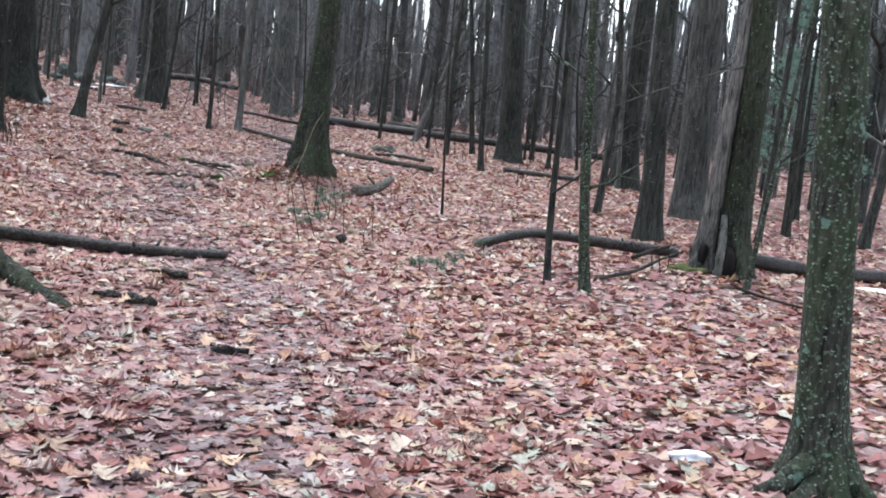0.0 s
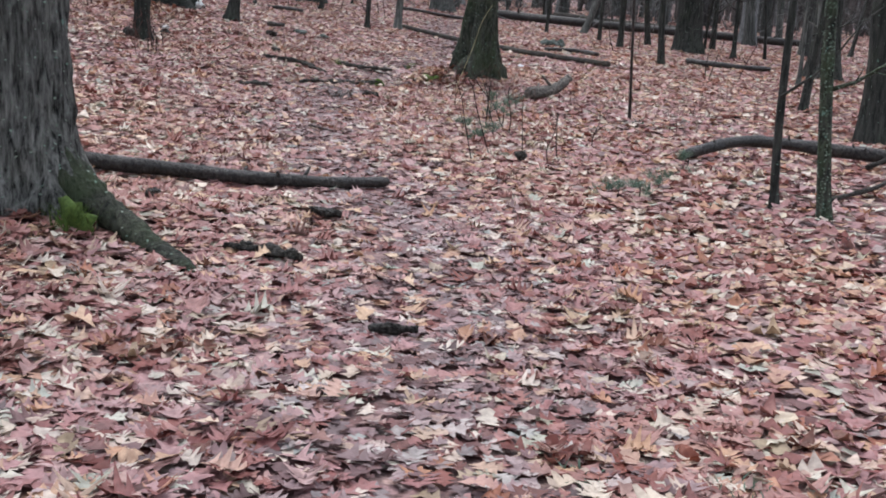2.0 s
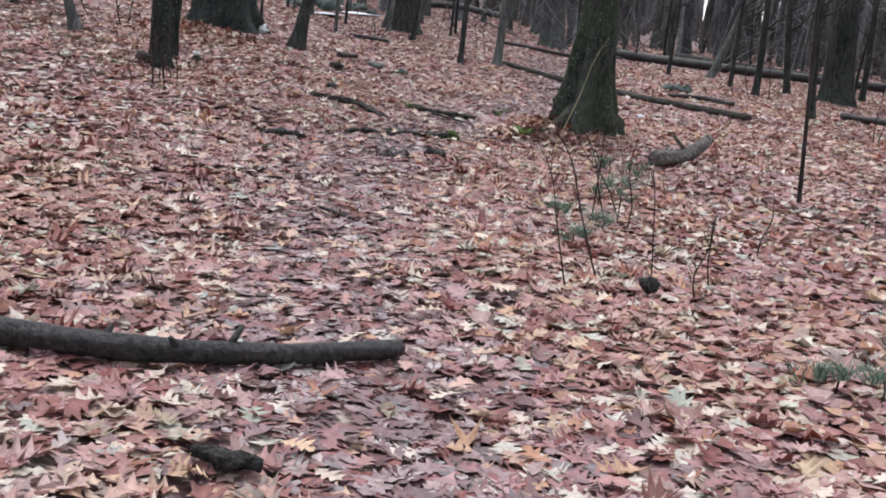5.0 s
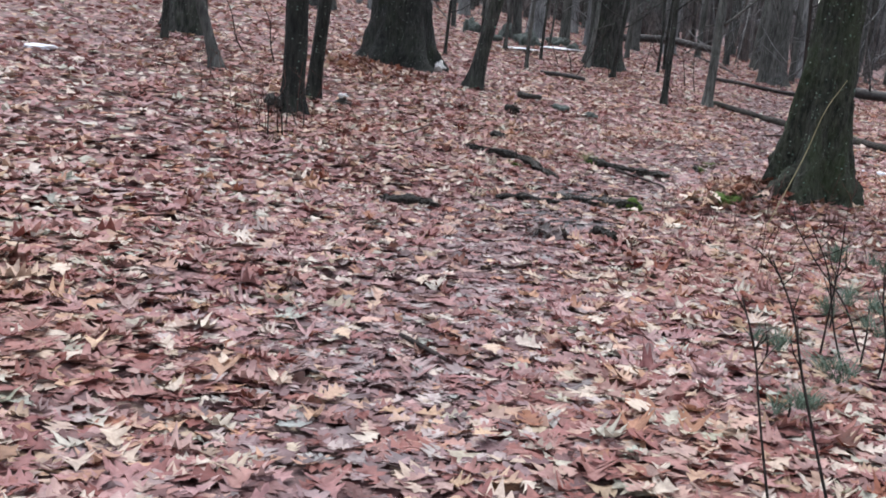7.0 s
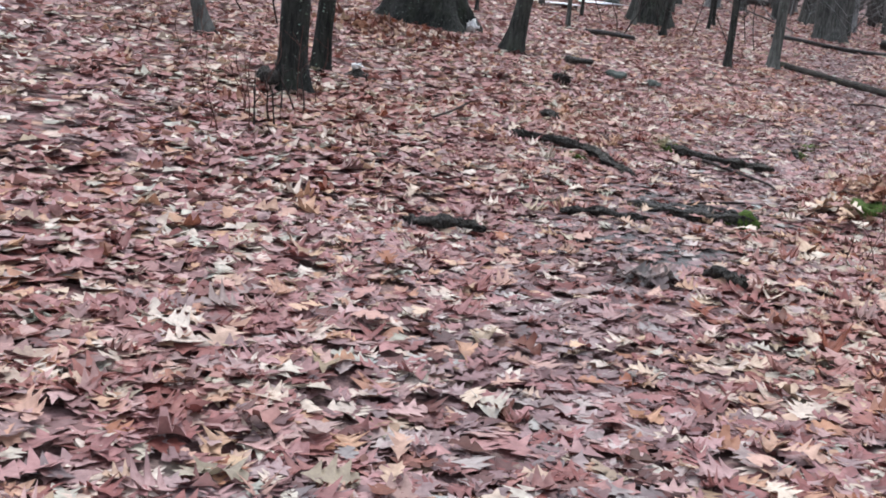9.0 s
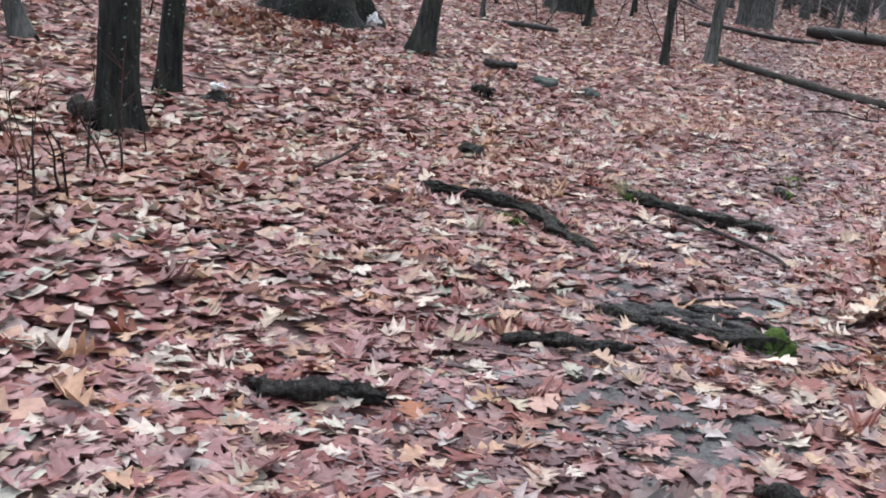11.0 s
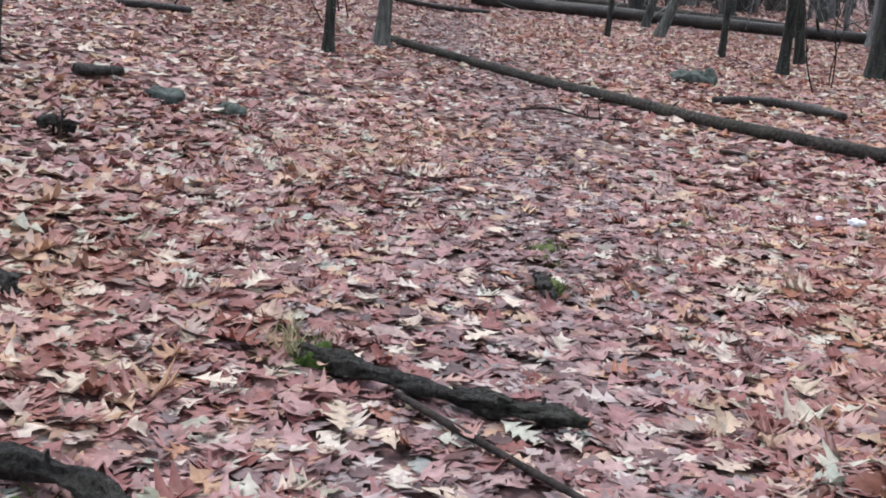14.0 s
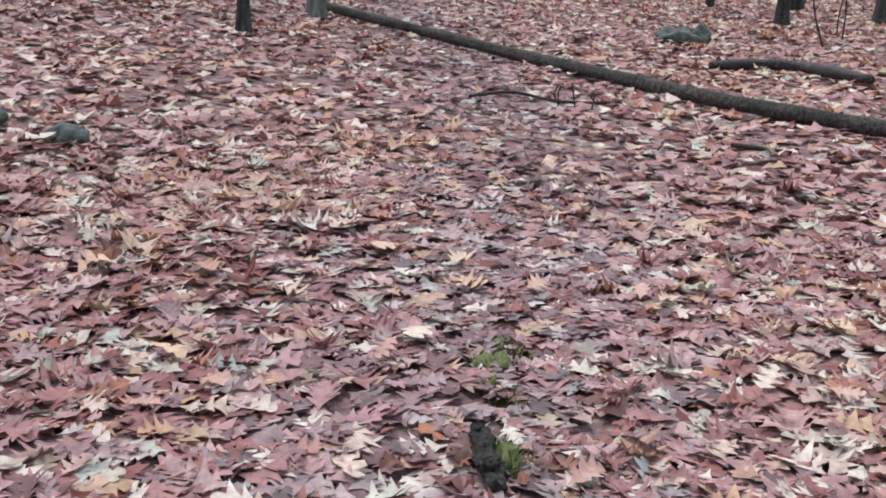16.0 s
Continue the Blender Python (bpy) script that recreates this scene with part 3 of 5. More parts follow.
def trunk_geo(r, height, lean=(0, 0), flare=0.8, flare_h=0.35, lobes=5, sides=14, rings=30, wob=0.03, seed=0, top=0.45, ridge=0.04):
    """A tapered trunk with a lobed root flare, rings denser near the ground."""
    g = np.random.default_rng(seed)
    s = np.linspace(0, 1, rings) ** 1.9
    z = -0.25 + s * (height + 0.25)
    th = np.arange(sides) * 2 * np.pi / sides
    ph, ph2 = g.uniform(0, 6.28, 2)
    bx = wob * np.sin(z * g.uniform(0.3, 0.9) + ph) * np.minimum(z.clip(0) / 2, 1)
    by = wob * np.sin(z * g.uniform(0.3, 0.9) + ph2) * np.minimum(z.clip(0) / 2, 1)
    cx, cy = lean[0] * z.clip(0) + bx, lean[1] * z.clip(0) + by
    rad = r * (1 - (1 - top) * (z.clip(0) / height))
    fl = flare * np.exp(-z.clip(-0.1) / flare_h)
    lob = 1 + 0.45 * np.cos(lobes * th + ph) + 0.25 * np.cos((lobes - 2) * th + ph2)
    rr = rad[:, None] * (1 + fl[:, None] * lob[None].clip(0.15))
    k = g.normal(0, 1, (rings, sides))
    k = (k + np.roll(k, 1, 0) + np.roll(k, -1, 0)) / 1.7
    rr = rr * (1 + ridge * k)
    v = np.stack([cx[:, None] + rr * np.cos(th), cy[:, None] + rr * np.sin(th), np.repeat(z[:, None], sides, 1)], -1).reshape(-1, 3)
    a = np.arange(rings - 1)[:, None] * sides + np.arange(sides)[None]
    b = np.arange(rings - 1)[:, None] * sides + (np.arange(sides)[None] + 1) % sides
    q = np.stack([a, b, b + sides, a + sides], -1).reshape(-1, 4)
    return v, np.concatenate([q[:, [0, 1, 2]], q[:, [0, 2, 3]]])


def crown_geo(r, height, lean, seed, limbs=9, sides=4, start=0.4, reach=1.0):
    """Bare limbs with forking twigs."""
    g = np.random.default_rng(seed + 1000)
    out_ = []
    for k in range(limbs):
        z = height * (start + (1 - start) * (k + g.uniform(0, 0.8)) / limbs)
        base = np.array([lean[0] * z, lean[1] * z, z])
        az, ln = k * 2.4 + g.uniform(-0.5, 0.5), height * g.uniform(0.14, 0.24) * reach
        d = np.array([np.cos(az), np.sin(az), g.uniform(0.35, 0.9)])
        line = [base + d * ln * s + np.array([0, 0, 0.12 * ln * s * s]) + g.normal(0, 0.03 * ln, 3) * (s > 0) for s in np.linspace(0, 1, 5)]
        r0 = r * 0.32 * (1.1 - k / limbs * 0.6)
        out_.append(tube(line, np.linspace(r0, r0 * 0.25, 5), sides))
        for j in range(3):
            i = 1 + j
            d2 = d + g.normal(0, 0.6, 3)
            l2 = [line[i] + d2 * ln * 0.4 * s + g.normal(0, 0.02 * ln, 3) * (s > 0) for s in np.linspace(0, 1, 3)]
            out_.append(tube(l2, np.linspace(r0 * 0.4, r0 * 0.1, 3), 3))
    return join(out_)


def tree(x, y, r, lean, label, mat, height=15, seed=0, flare=0.8, flare_h=0.35, lobes=5, sides=14, rings=30, limbs=9, ridge=0.04, wob=0.04,
         name="tree", z=None, start=0.4, top=0.45):
    t = thing(name, x, y, gz(x, y) if z is None else z, label, "tree")
    part("trunk", trunk_geo(r, height, lean, flare, flare_h, lobes, sides, rings, wob, seed, top, ridge), mat, t)
    if limbs:
        part("crown", crown_geo(r, height, lean, seed, limbs, start=start, reach=0.5 if start < 0.2 else 1.0), mat, t, "bare limbs and twigs")
    return t


BIG = "tall oak trunk with dark furrowed bark, bare in late autumn"
tree_a = tree(-2.38, 19.35, 0.180, (0.055, 0), "oak with mossy bark and flared base beside the trail", M_BARK_MOSSY, 19, 1, 1.32, 0.62, 6, 48, 110, ridge=0.05, top=0.6)
tree_b = tree(-3.51, 7.68, 0.268, (-0.004, 0), "thick oak with ridged bark and mossy roots beside the trail", M_BARK_RIDGED, 18, 2, 0.62, 0.34, 5, 64, 110, ridge=0.05)
tree_n = tree(1.92, 5.41, 0.118, (-0.092, 0), "young trunk speckled with pale green lichen", M_BARK_LICHEN, 13, 3, 1.0, 0.18, 5, 24, 60, ridge=0.02)
tree_h = tree(3.34, 13.35, 0.165, (-0.010, 0), "dark trunk with a hollow and a pale dead side", M_BARK_MOSSY, 16, 4, 0.85, 0.45, 4, 32, 60)
side_v, side_t = trunk_geo(0.088, 9, (0.046, 0), 1.25, 0.40, 4, 36, 80, 0.02, 5, 0.45, 0.10)
part("dead_side", (side_v + np.array([-0.31, -0.02, 0]), side_t), M_BARK_PALE, tree_h, "pale weathered dead wood")
# no cavity is cut: solid near-black lumps give the shade of the hollows
hole_v, hole_t = blob(0.12, 0.12, 0.20, 5, 3)
part("hollow", (hole_v + np.array([-0.10, -0.29, 0.17]), hole_t), M_HOLE_SHADE, tree_h, "near-black lump for the shade in the hollow mouth")
hole_v, hole_t = blob(0.055, 0.08, 0.13, 9, 3)
part("hollow", (hole_v + np.array([-0.36, -0.17, 0.24]), hole_t), M_HOLE_SHADE, tree_h, "near-black lump for the shade in the hollow mouth")
for k, (dx, h_) in enumerate([(-0.21, 0.44), (0.02, 0.36)]):
    rim = smooth_line([(dx, -0.30, -0.05), (dx + 0.01, -0.36, 0.12), (dx * 0.7 - 0.03, -0.30, h_), (dx * 0.5 - 0.06, -0.16, h_ + 0.25)], 6)
    part("burr", tube(rim, np.linspace(0.055, 0.03, len(rim)), 10, 0.12, np.random.default_rng(k + 70)), M_BARK_GREY if k == 0 else M_BARK_MOSSY, tree_h, "swollen bark rim of the hollow")
arm = smooth_line([(0.12, -0.1, 2.35), (-0.17, -0.12, 2.38), (-0.70, -0.14, 2.19), (-1.20, -0.16, 1.98), (-1.63, -0.2, 1.77)], 6)
part("thin_branch", tube(arm, np.linspace(0.016, 0.005, len(arm)), 6), M_BARK_GREY, tree_h, "thin bare drooping branch")
for k, i in enumerate((7, 11, 15, 19)):
    tip = arm[i] + np.array([-0.30, 0.05 * (k - 1), 0.22 if k % 2 else -0.16])
    part("twig", tube([arm[i], (arm[i] + tip) / 2 + np.array([0, 0, 0.02]), tip], [0.006, 0.005, 0.003], 5), M_BARK_GREY, tree_h)
tree(3.27, 12.22, 0.030, (0.10, 0.02), "thin grey-green sapling against the hollow tree", M_BARK_LICHEN, 6, 41, 0.5, 0.10, sides=10, limbs=6, start=0.12, wob=0.05)
tree(3.04, 17.12, 0.17, (-0.033, 0), BIG, M_BARK, 16, 6, 0.35)
tree(4.41, 29.4, 0.32, (-0.008, 0), BIG, M_BARK, 18, 7, 0.5)
tree(4.60, 22.1, 0.32, (-0.012, 0), "broad grey trunk with knotted bark", M_BARK_GREY, 18, 8, 0.35)
tree(1.40, 10.95, 0.053, (-0.103, 0), "slender sapling speckled with pale lichen", M_BARK_LICHEN, 8, 9, 0.35, 0.12, sides=12, limbs=8, start=0.12, wob=0.06)
tree(1.07, 11.36, 0.036, (-0.060, 0), "slender dark bare sapling in leaves", M_BARK, 7, 10, 0.4, 0.10, sides=10, limbs=8, start=0.12, wob=0.09)
tree(2.66, 20.5, 0.065, (0.0, 0), "crooked thin bare sapling with dark bark", M_BARK, 8, 11, 0.4, 0.15, sides=10, limbs=8, start=0.12, wob=0.16)
tree(1.68, 35.4, 0.36, (-0.042, 0), BIG, M_BARK, 19, 12, 0.35)
tree(0.73, 28.7, 0.075, (-0.065, 0), "thin young tree with dark smooth bark", M_BARK, 9, 13, 0.4, 0.2, sides=10, limbs=8, start=0.14)
tree(0.64, 37.2, 0.09, (-0.117, 0), "thin young tree with dark smooth bark", M_BARK, 9, 14, 0.4, 0.2, sides=10, limbs=8, start=0.14)
tree(-1.41, 44.2, 0.10, (0.25, 0), "thin leaning tree with grey bark", M_BARK_GREY, 8, 15, 0.4, 0.2, sides=10, limbs=8, start=0.14)
tree(-10.02, 26.2, 0.46, (-0.011, 0), "massive old oak with dark buttressed base", M_BARK_BLACK, 20, 16, 0.60, 0.45, 6, 40, 80)
tree(-8.22, 25.2, 0.115, (0.185, 0.05), "leaning slim trunk with flared foot", M_BARK, 11, 17, 0.7, 0.2, limbs=8, start=0.14)
tree(-9.68, 36.8, 0.42, (-0.001, 0), BIG, M_BARK, 19, 18, 0.4)
tree(-6.0, 32.1, 0.095, (0.04, 0), "young tree standing by the fallen log", M_BARK_GREY, 10, 19, 0.5, 0.15, sides=12, limbs=8, start=0.14)
tree(-6.30, 29.7, 0.062, (0.005, 0), "thin bare sapling with dark bark", M_BARK, 9, 20, 0.5, 0.15, sides=10, limbs=8, start=0.14)
tree(-7.06, 46.8, 0.42, (-0.018, 0), BIG, M_BARK_GREY, 19, 21, 0.3)
tree(2.64, 38.7, 0.085, (-0.014, 0), "thin young tree with dark smooth bark", M_BARK, 9, 22, 0.3, 0.2, limbs=7, sides=10, start=0.12)
tree(6.26, 21.2, 0.085, (-0.007, 0), "thin young tree with dark smooth bark", M_BARK, 9, 23, 0.3, 0.2, limbs=7, sides=10, start=0.12)
tree(5.17, 19.0, 0.06, (0.041, 0), "thin bare sapling with dark bark", M_BARK, 8, 24, 0.3, 0.2, limbs=7, sides=10, start=0.12)
tree(7.48, 20.6, 0.10, (0.06, 0), "slim crooked tree with dark bark", M_BARK, 9, 25, 0.4, 0.2, limbs=7, sides=10, wob=0.2, start=0.12)
tree(10.2, 31.9, 0.24, (-0.05, 0), BIG, M_BARK_GREY, 17, 26, 0.3)
tree(-7.38, 18.62, 0.114, (0.012, 0.0), "slim dark trunk with a burl at its foot", M_BARK_BLACK, 12, 27, 0.55, 0.16, sides=18, rings=44, limbs=6)
tree(-7.82, 19.75, 0.078, (0.07, 0.03), "slim dark trunk standing on the bank", M_BARK_BLACK, 12, 28, 0.25, 0.15, sides=14, limbs=6)
tree(-9.52, 20.33, 0.07, (-0.30, -0.12), "leaning thin stem on the bank", M_BARK_GREY, 7, 29, 0.5, 0.15, sides=12, limbs=7, start=0.12)
tree(-12.2, 23.2, 0.28, (0.042, 0.02), BIG, M_BARK, 17, 30, 0.4)
tree(-11.55, 21.9, 0.05, (0.0, 0), "thin bare sapling with dark bark", M_BARK, 8, 31, 0.3, 0.15, sides=10, limbs=7, start=0.12)
tree(-2.55, 39.6, 0.055, (0.02, 0), "thin bare sapling with dark bark", M_BARK, 9, 32, 0.3, 0.15, sides=10, limbs=7, start=0.12)
tree(-1.41, 41.0, 0.12, (0.36, 0.07), "leaning young tree with grey bark", M_BARK_GREY, 9, 33, 0.3, 0.15, sides=10, limbs=7, start=0.12)
tree(-0.81, 36.6, 0.06, (0.01, 0), "thin bare sapling with dark bark", M_BARK, 9, 34, 0.3, 0.15, sides=10, limbs=7, start=0.12)
tree(-0.20, 34.6, 0.085, (0.01, 0), "young bare tree beyond the log", M_BARK, 10, 35, 0.5, 0.15, sides=10, limbs=7, start=0.12)
tree(-2.69, 20.52, 0.022, (-0.03, 0.0), "thin dark sapling stem near the oak", M_TWIG, 4, 36, 0.5, 0.08, sides=8, limbs=3, wob=0.04)
tree(-0.06, 16.66, 0.020, (-0.03, 0), "thin upright sapling in the leaves", M_TWIG, 4, 37, 0.3, 0.08, sides=8, limbs=4, wob=0.05)

# the wood beyond and around
protos = []
for k in range(6):
    h, r = (17, 0.20) if k < 3 else (13, 0.10)
    # every other prototype has the bark with haze in its colour
    pt = tree(0, 0, r * (1 + 0.25 * (k % 3)), (0.03 * (k % 3 - 1), 0.02 * (k % 2)), "tall bare forest tree with grey bark", M_BARK_HAZED if k % 2 else M_BARK_GREY,
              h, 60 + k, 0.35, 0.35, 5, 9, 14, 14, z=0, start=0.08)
    tagged(pt, group="trees of the wood")
    protos.append(pt)
g = np.random.default_rng(11)
spots_ = []
while len(spots_) < 250:
    x, y = g.uniform(-40, 40), g.uniform(-18, 82)
    ok = (y > 48 and abs(x) < 12 + 0.40 * y) or (36 < y < 60 and (4 < x < 26 or -26 < x < -13)) or (9 < x < 18 and y > 12) or -26 < x < -17
    ok = ok or 14 < x < 20 or (y < -6 and 3 < abs(x) < 16)
    if ok and all((x - a) ** 2 + (y - b) ** 2 > 0.8 for a, b in spots_):
        spots_.append((x, y))
for i, (x, y) in reversed(list(enumerate(spots_))):
    sc = g.uniform(0.5, 1.15)
    m = Matrix.LocRotScale((x, y, gz(x, y)), Euler((g.normal(0, 0.03), g.normal(0.03, 0.05), g.uniform(0, 6.28))), (sc, sc, g.uniform(0.9, 1.2)))
    if i < len(protos):
        protos[i].matrix_basis = m
    else:
        copy_thing(protos[i % len(protos)], m)


# thin saplings filling the middle of the wood
thin = []
for k in range(4):
    sap = tree(0, 0, 0.032 + 0.008 * k, (0.05 * (k - 1.5), 0.02), "thin bare sapling with twiggy dark bark", M_BARK_GREY if k % 2 else M_BARK, 6.5 + k, 80 + k, 0.4, 0.1, 4, 8, 16, 16,
               wob=0.10, z=0, start=0.08)
    tagged(sap, group="thin saplings of the wood")
    thin.append(sap)
g = np.random.default_rng(23)
places = [(g.uniform(2.2, 12.0), g.uniform(24, 46)) for k in range(22)] + [(g.uniform(-13.5, -8.5), g.uniform(28, 47)) for k in range(12)] + [(g.uniform(-8, 2), g.uniform(48, 58)) for k in range(8)]
for k, (x, y) in reversed(list(enumerate(places))):
    sc = g.uniform(0.8, 1.3)
    m = Matrix.LocRotScale((x, y, gz(x, y)), Euler((g.normal(0, 0.04), g.normal(0.02, 0.06), g.uniform(0, 6.28))), (sc, sc, sc))
    if k < len(thin):
        thin[k].matrix_basis = m
    else:
        copy_thing(thin[k % len(thin)], m)


def far_woods():
    """Trunks and bare brush too far off to tell apart."""
    g_ = np.random.default_rng(31)
    trunks, twigs = [], []
    for k in range(3300):
        y = g_.uniform(62, 230)
        x = g_.uniform(-1, 1) * (26 + 0.60 * y)
        r, h, lx, ly = g_.uniform(0.06, 0.24), g_.uniform(13, 21), g_.normal(0.02, 0.05), g_.normal(0, 0.04)
        z = gz(x, y)
        trunks.append(tube([(x + lx * q * h, y + ly * q * h, z - 0.2 + q * h) for q in (0, 0.3, 0.65, 1)], [r, r * 0.85, r * 0.65, r * 0.3], 6))
    for k in range(14000):
        y = g_.uniform(44, 150)
        x = g_.uniform(-1, 1) * (10 + 0.5 * y)
        z = gz(x, y) + abs(g_.normal(0, 8)) if k % 4 else gz(x, y) + g_.uniform(0, 1.0)
        d = np.array([g_.normal(0, 0.7), g_.normal(0, 0.5), g_.uniform(0.2, 1.0)]) * g_.uniform(0.8, 2.6)
        r = g_.uniform(0.008, 0.028)
        b_ = np.array([x, y, z])
        twigs.append(tube([b_, b_ + d * 0.5 + g_.normal(0, 0.1, 3), b_ + d], [r, r * 0.7, r * 0.3], 3))
    return join(trunks), join(twigs)


fw, fb = far_woods()
# far trunks and brush carry the haze in their pale bark colour
tagged(part("far_woods", fw, M_BARK_HAZED), "dense wood of bare trunks far off, paled as by haze", "woods", kind="stuff")
tagged(part("far_brush", fb, M_BARK_HAZED), "bare twiggy undergrowth far off between the trunks", "brush", kind="stuff")


# ---- fallen logs, branches and roots ----
LIE = 0.03  # things lie on the leaves, not on the soil


def fallen(name, points, r0, r1, label, category, mat, sides=14, steps=10, rough=0.05, sink=0.35, seed=0, stubs=0, group=""):
    """A stem lying on the ground through (x, y) or (x, y, height of its axis) places."""
    g_ = np.random.default_rng(seed)
    pts = [(q[0], q[1], gz(q[0], q[1]) + LIE + (q[2] if len(q) > 2 else (1 - sink) * (r0 + (r1 - r0) * i / (len(points) - 1)))) for i, q in enumerate(points)]
    line = smooth_line(pts, steps)
    o_ = line[len(line) // 2].copy()
    o_[2] = gz(o_[0], o_[1])
    rad = np.linspace(r0, r1, len(line)) * (1 + rough * np.sin(np.arange(len(line)) * 0.9 + seed))
    rad[0] *= 0.8
    rad[-1] *= 0.75
    t = thing(name, *o_, label, category, group)
    part("stem", tube(line - o_, rad, sides, rough, g_, 0.75 if rough > 0.2 else 1.0), mat, t)
    if rough > 0.2:
        for k in range(len(line) // 4):
            i = int(g_.integers(1, len(line) - 1))
            fv, ft = blob(rad[i] * g_.uniform(0.8, 1.8), rad[i] * g_.uniform(0.4, 0.8), rad[i] * g_.uniform(0.25, 0.5), k + seed, 2, 0.9)
            d = line[min(i + 1, len(line) - 1)] - line[i - 1]
            a = math.atan2(d[1], d[0]) + g_.normal(0, 0.3)
            fv = np.stack([fv[:, 0] * np.cos(a) - fv[:, 1] * np.sin(a), fv[:, 0] * np.sin(a) + fv[:, 1] * np.cos(a), fv[:, 2]], -1)
            part("bark_flake", (fv + line[i] - o_ + np.array([g_.normal(0, 0.5), g_.normal(0, 0.5), g_.uniform(0.1, 0.7)]) * rad[i], ft), mat, t)
    for k in range(stubs):
        i = g_.integers(2, len(line) - 2)
        d = np.array([g_.normal(0, 0.6), g_.normal(0, 0.6), g_.uniform(0.5, 1.0)])
        ln = g_.uniform(1.2, 3.0) * r0
        part("branch_stub", tube([line[i] - o_ + d * ln * s for s in (0.1, 0.5, 1.0)], [r0 * 0.3, r0 * 0.24, r0 * 0.15], 7), mat, t)
    return t


fallen("fallen_log", [(-4.5, 8.85), (-3.70, 9.09), (-3.20, 9.38), (-2.68, 9.60), (-2.26, 9.96), (-1.94, 10.34)], 0.062, 0.038, "wet dark fallen log lying across the leaves", "log", M_LOG, 18, 10, 0.03, 0.1, 1, 3)
fallen("fallen_log", [(-3.95, 6.66, 0.045), (-3.60, 6.84, 0.05), (-3.29, 7.02, 0.045)], 0.042, 0.042, "short broken log with wet dark bark", "log", M_LOG, 18, 10, 0.06, 0.0, 2)
fallen("bark_slab", [(-2.34, 7.74), (-2.14, 7.77), (-1.90, 7.72)], 0.022, 0.034, "dark wet slab of rotten bark", "bark", M_ROT, 12, 10, 0.28, 0.2, 3)
fallen("bark_slab", [(-2.18, 8.93), (-1.97, 8.97)], 0.032, 0.032, "small dark piece of bark on the leaves", "bark", M_ROT, 10, 9, 0.28, 0.2, 4)
fallen("bark_slab", [(-1.31, 6.73), (-1.10, 6.83)], 0.026, 0.022, "small dark piece of bark on the leaves", "bark", M_ROT, 10, 9, 0.28, 0.2, 5)
fallen("broken_branch", [(-3.03, 8.32, 0.02), (-3.03, 8.50, 0.03)], 0.022, 0.026, "short rotten branch end on the leaves", "branch", M_ROT, 10, 8, 0.24, 0.1, 6)
fallen("fallen_log", [(0.45, 13.3, 0.05), (1.1, 13.9, 0.17), (2.0, 14.1, 0.14), (2.9, 14.2, 0.10)], 0.055, 0.075, "arched dark fallen log under the saplings", "log", M_LOG, 14, 12, 0.06, 0.2, 7, 4)
fallen("broken_branch", [(2.3, 13.9), (2.55, 14.0, 0.12), (2.75, 13.95, 0.2)], 0.03, 0.015, "splintered pale branch end", "branch", M_LOG_GREY, 9, 8, 0.1, 0.1, 8)
fallen("broken_branch", [(1.56, 11.75), (2.09, 12.4, 0.05), (2.5, 13.2, 0.08), (2.85, 13.6, 0.16)], 0.026, 0.014, "splintered pale branch end", "branch", M_LOG_GREY, 9, 8, 0.1, 0.1, 9)
fallen("fallen_log", [(3.7, 14.4), (4.9, 14.8), (6.2, 15.2), (7.5, 15.4)], 0.10, 0.075, "dark fallen log behind the hollow tree", "log", M_LOG, 14, 10, 0.05, 0.1, 10)
fallen("short_log", [(-1.45, 17.72), (-1.30, 17.92, 0.08), (-1.12, 18.12, 0.12), (-1.0, 18.4, 0.20), (-0.93, 18.55, 0.27)], 0.085, 0.055, "short chunk of weathered grey log propped on leaves", "log", M_CHUNK, 18, 8, 0.06, 0.1, 11, 2)
fallen("fallen_log", [(-5.6, 47.1), (-3.1, 46.6), (0, 46.2), (3.5, 46.2), (7.2, 46.6)], 0.17, 0.14, "long fallen tree trunk far back in the wood", "log", M_LOG, 14, 8, 0.04, 0.0, 12, 4)
fallen("fallen_log", [(-3.0, 51.8), (-0.6, 50.3), (3.0, 49.5)], 0.16, 0.13, "second fallen trunk behind the first", "log", M_LOG_GREY, 12, 8, 0.04, 0.0, 13)
fallen("fallen_log", [(-6.0, 32.7), (-4.87, 31.55), (-3.75, 29.85), (-3.1, 28.65), (-2.4, 27.65), (-1.78, 26.92), (-1.04, 26.4), (-0.4, 26.0)], 0.054, 0.060,
       "long fallen log with grey-brown bark beside the trail", "log", M_LOG_GREY, 18, 10, 0.04, 0.15, 14, 4)
fallen("fallen_log", [(1.33, 29.5), (2.34, 29.3), (3.3, 29.9)], 0.08, 0.06, "short dark fallen log", "log", M_LOG, 12, 8, 0.05, 0.2, 15)
fallen("fallen_branch", [(-1.97, 29.65), (-1.5, 29.8), (-1.09, 29.76), (-0.7, 29.0)], 0.045, 0.055, "dark fallen branch on the leaves", "branch", M_LOG, 10, 8, 0.08, 0.2, 16)
fallen("fallen_branch", [(-9.0, 30.4), (-8.3, 31.1)], 0.045, 0.05, "dark fallen branch on the bank", "branch", M_LOG, 10, 8, 0.08, 0.2, 17)
fallen("fallen_branch", [(-7.7, 41.2), (-6.0, 42.9), (-5.0, 43.3)], 0.07, 0.06, "dark fallen branch in the wood", "branch", M_LOG, 10, 8, 0.08, 0.2, 18)
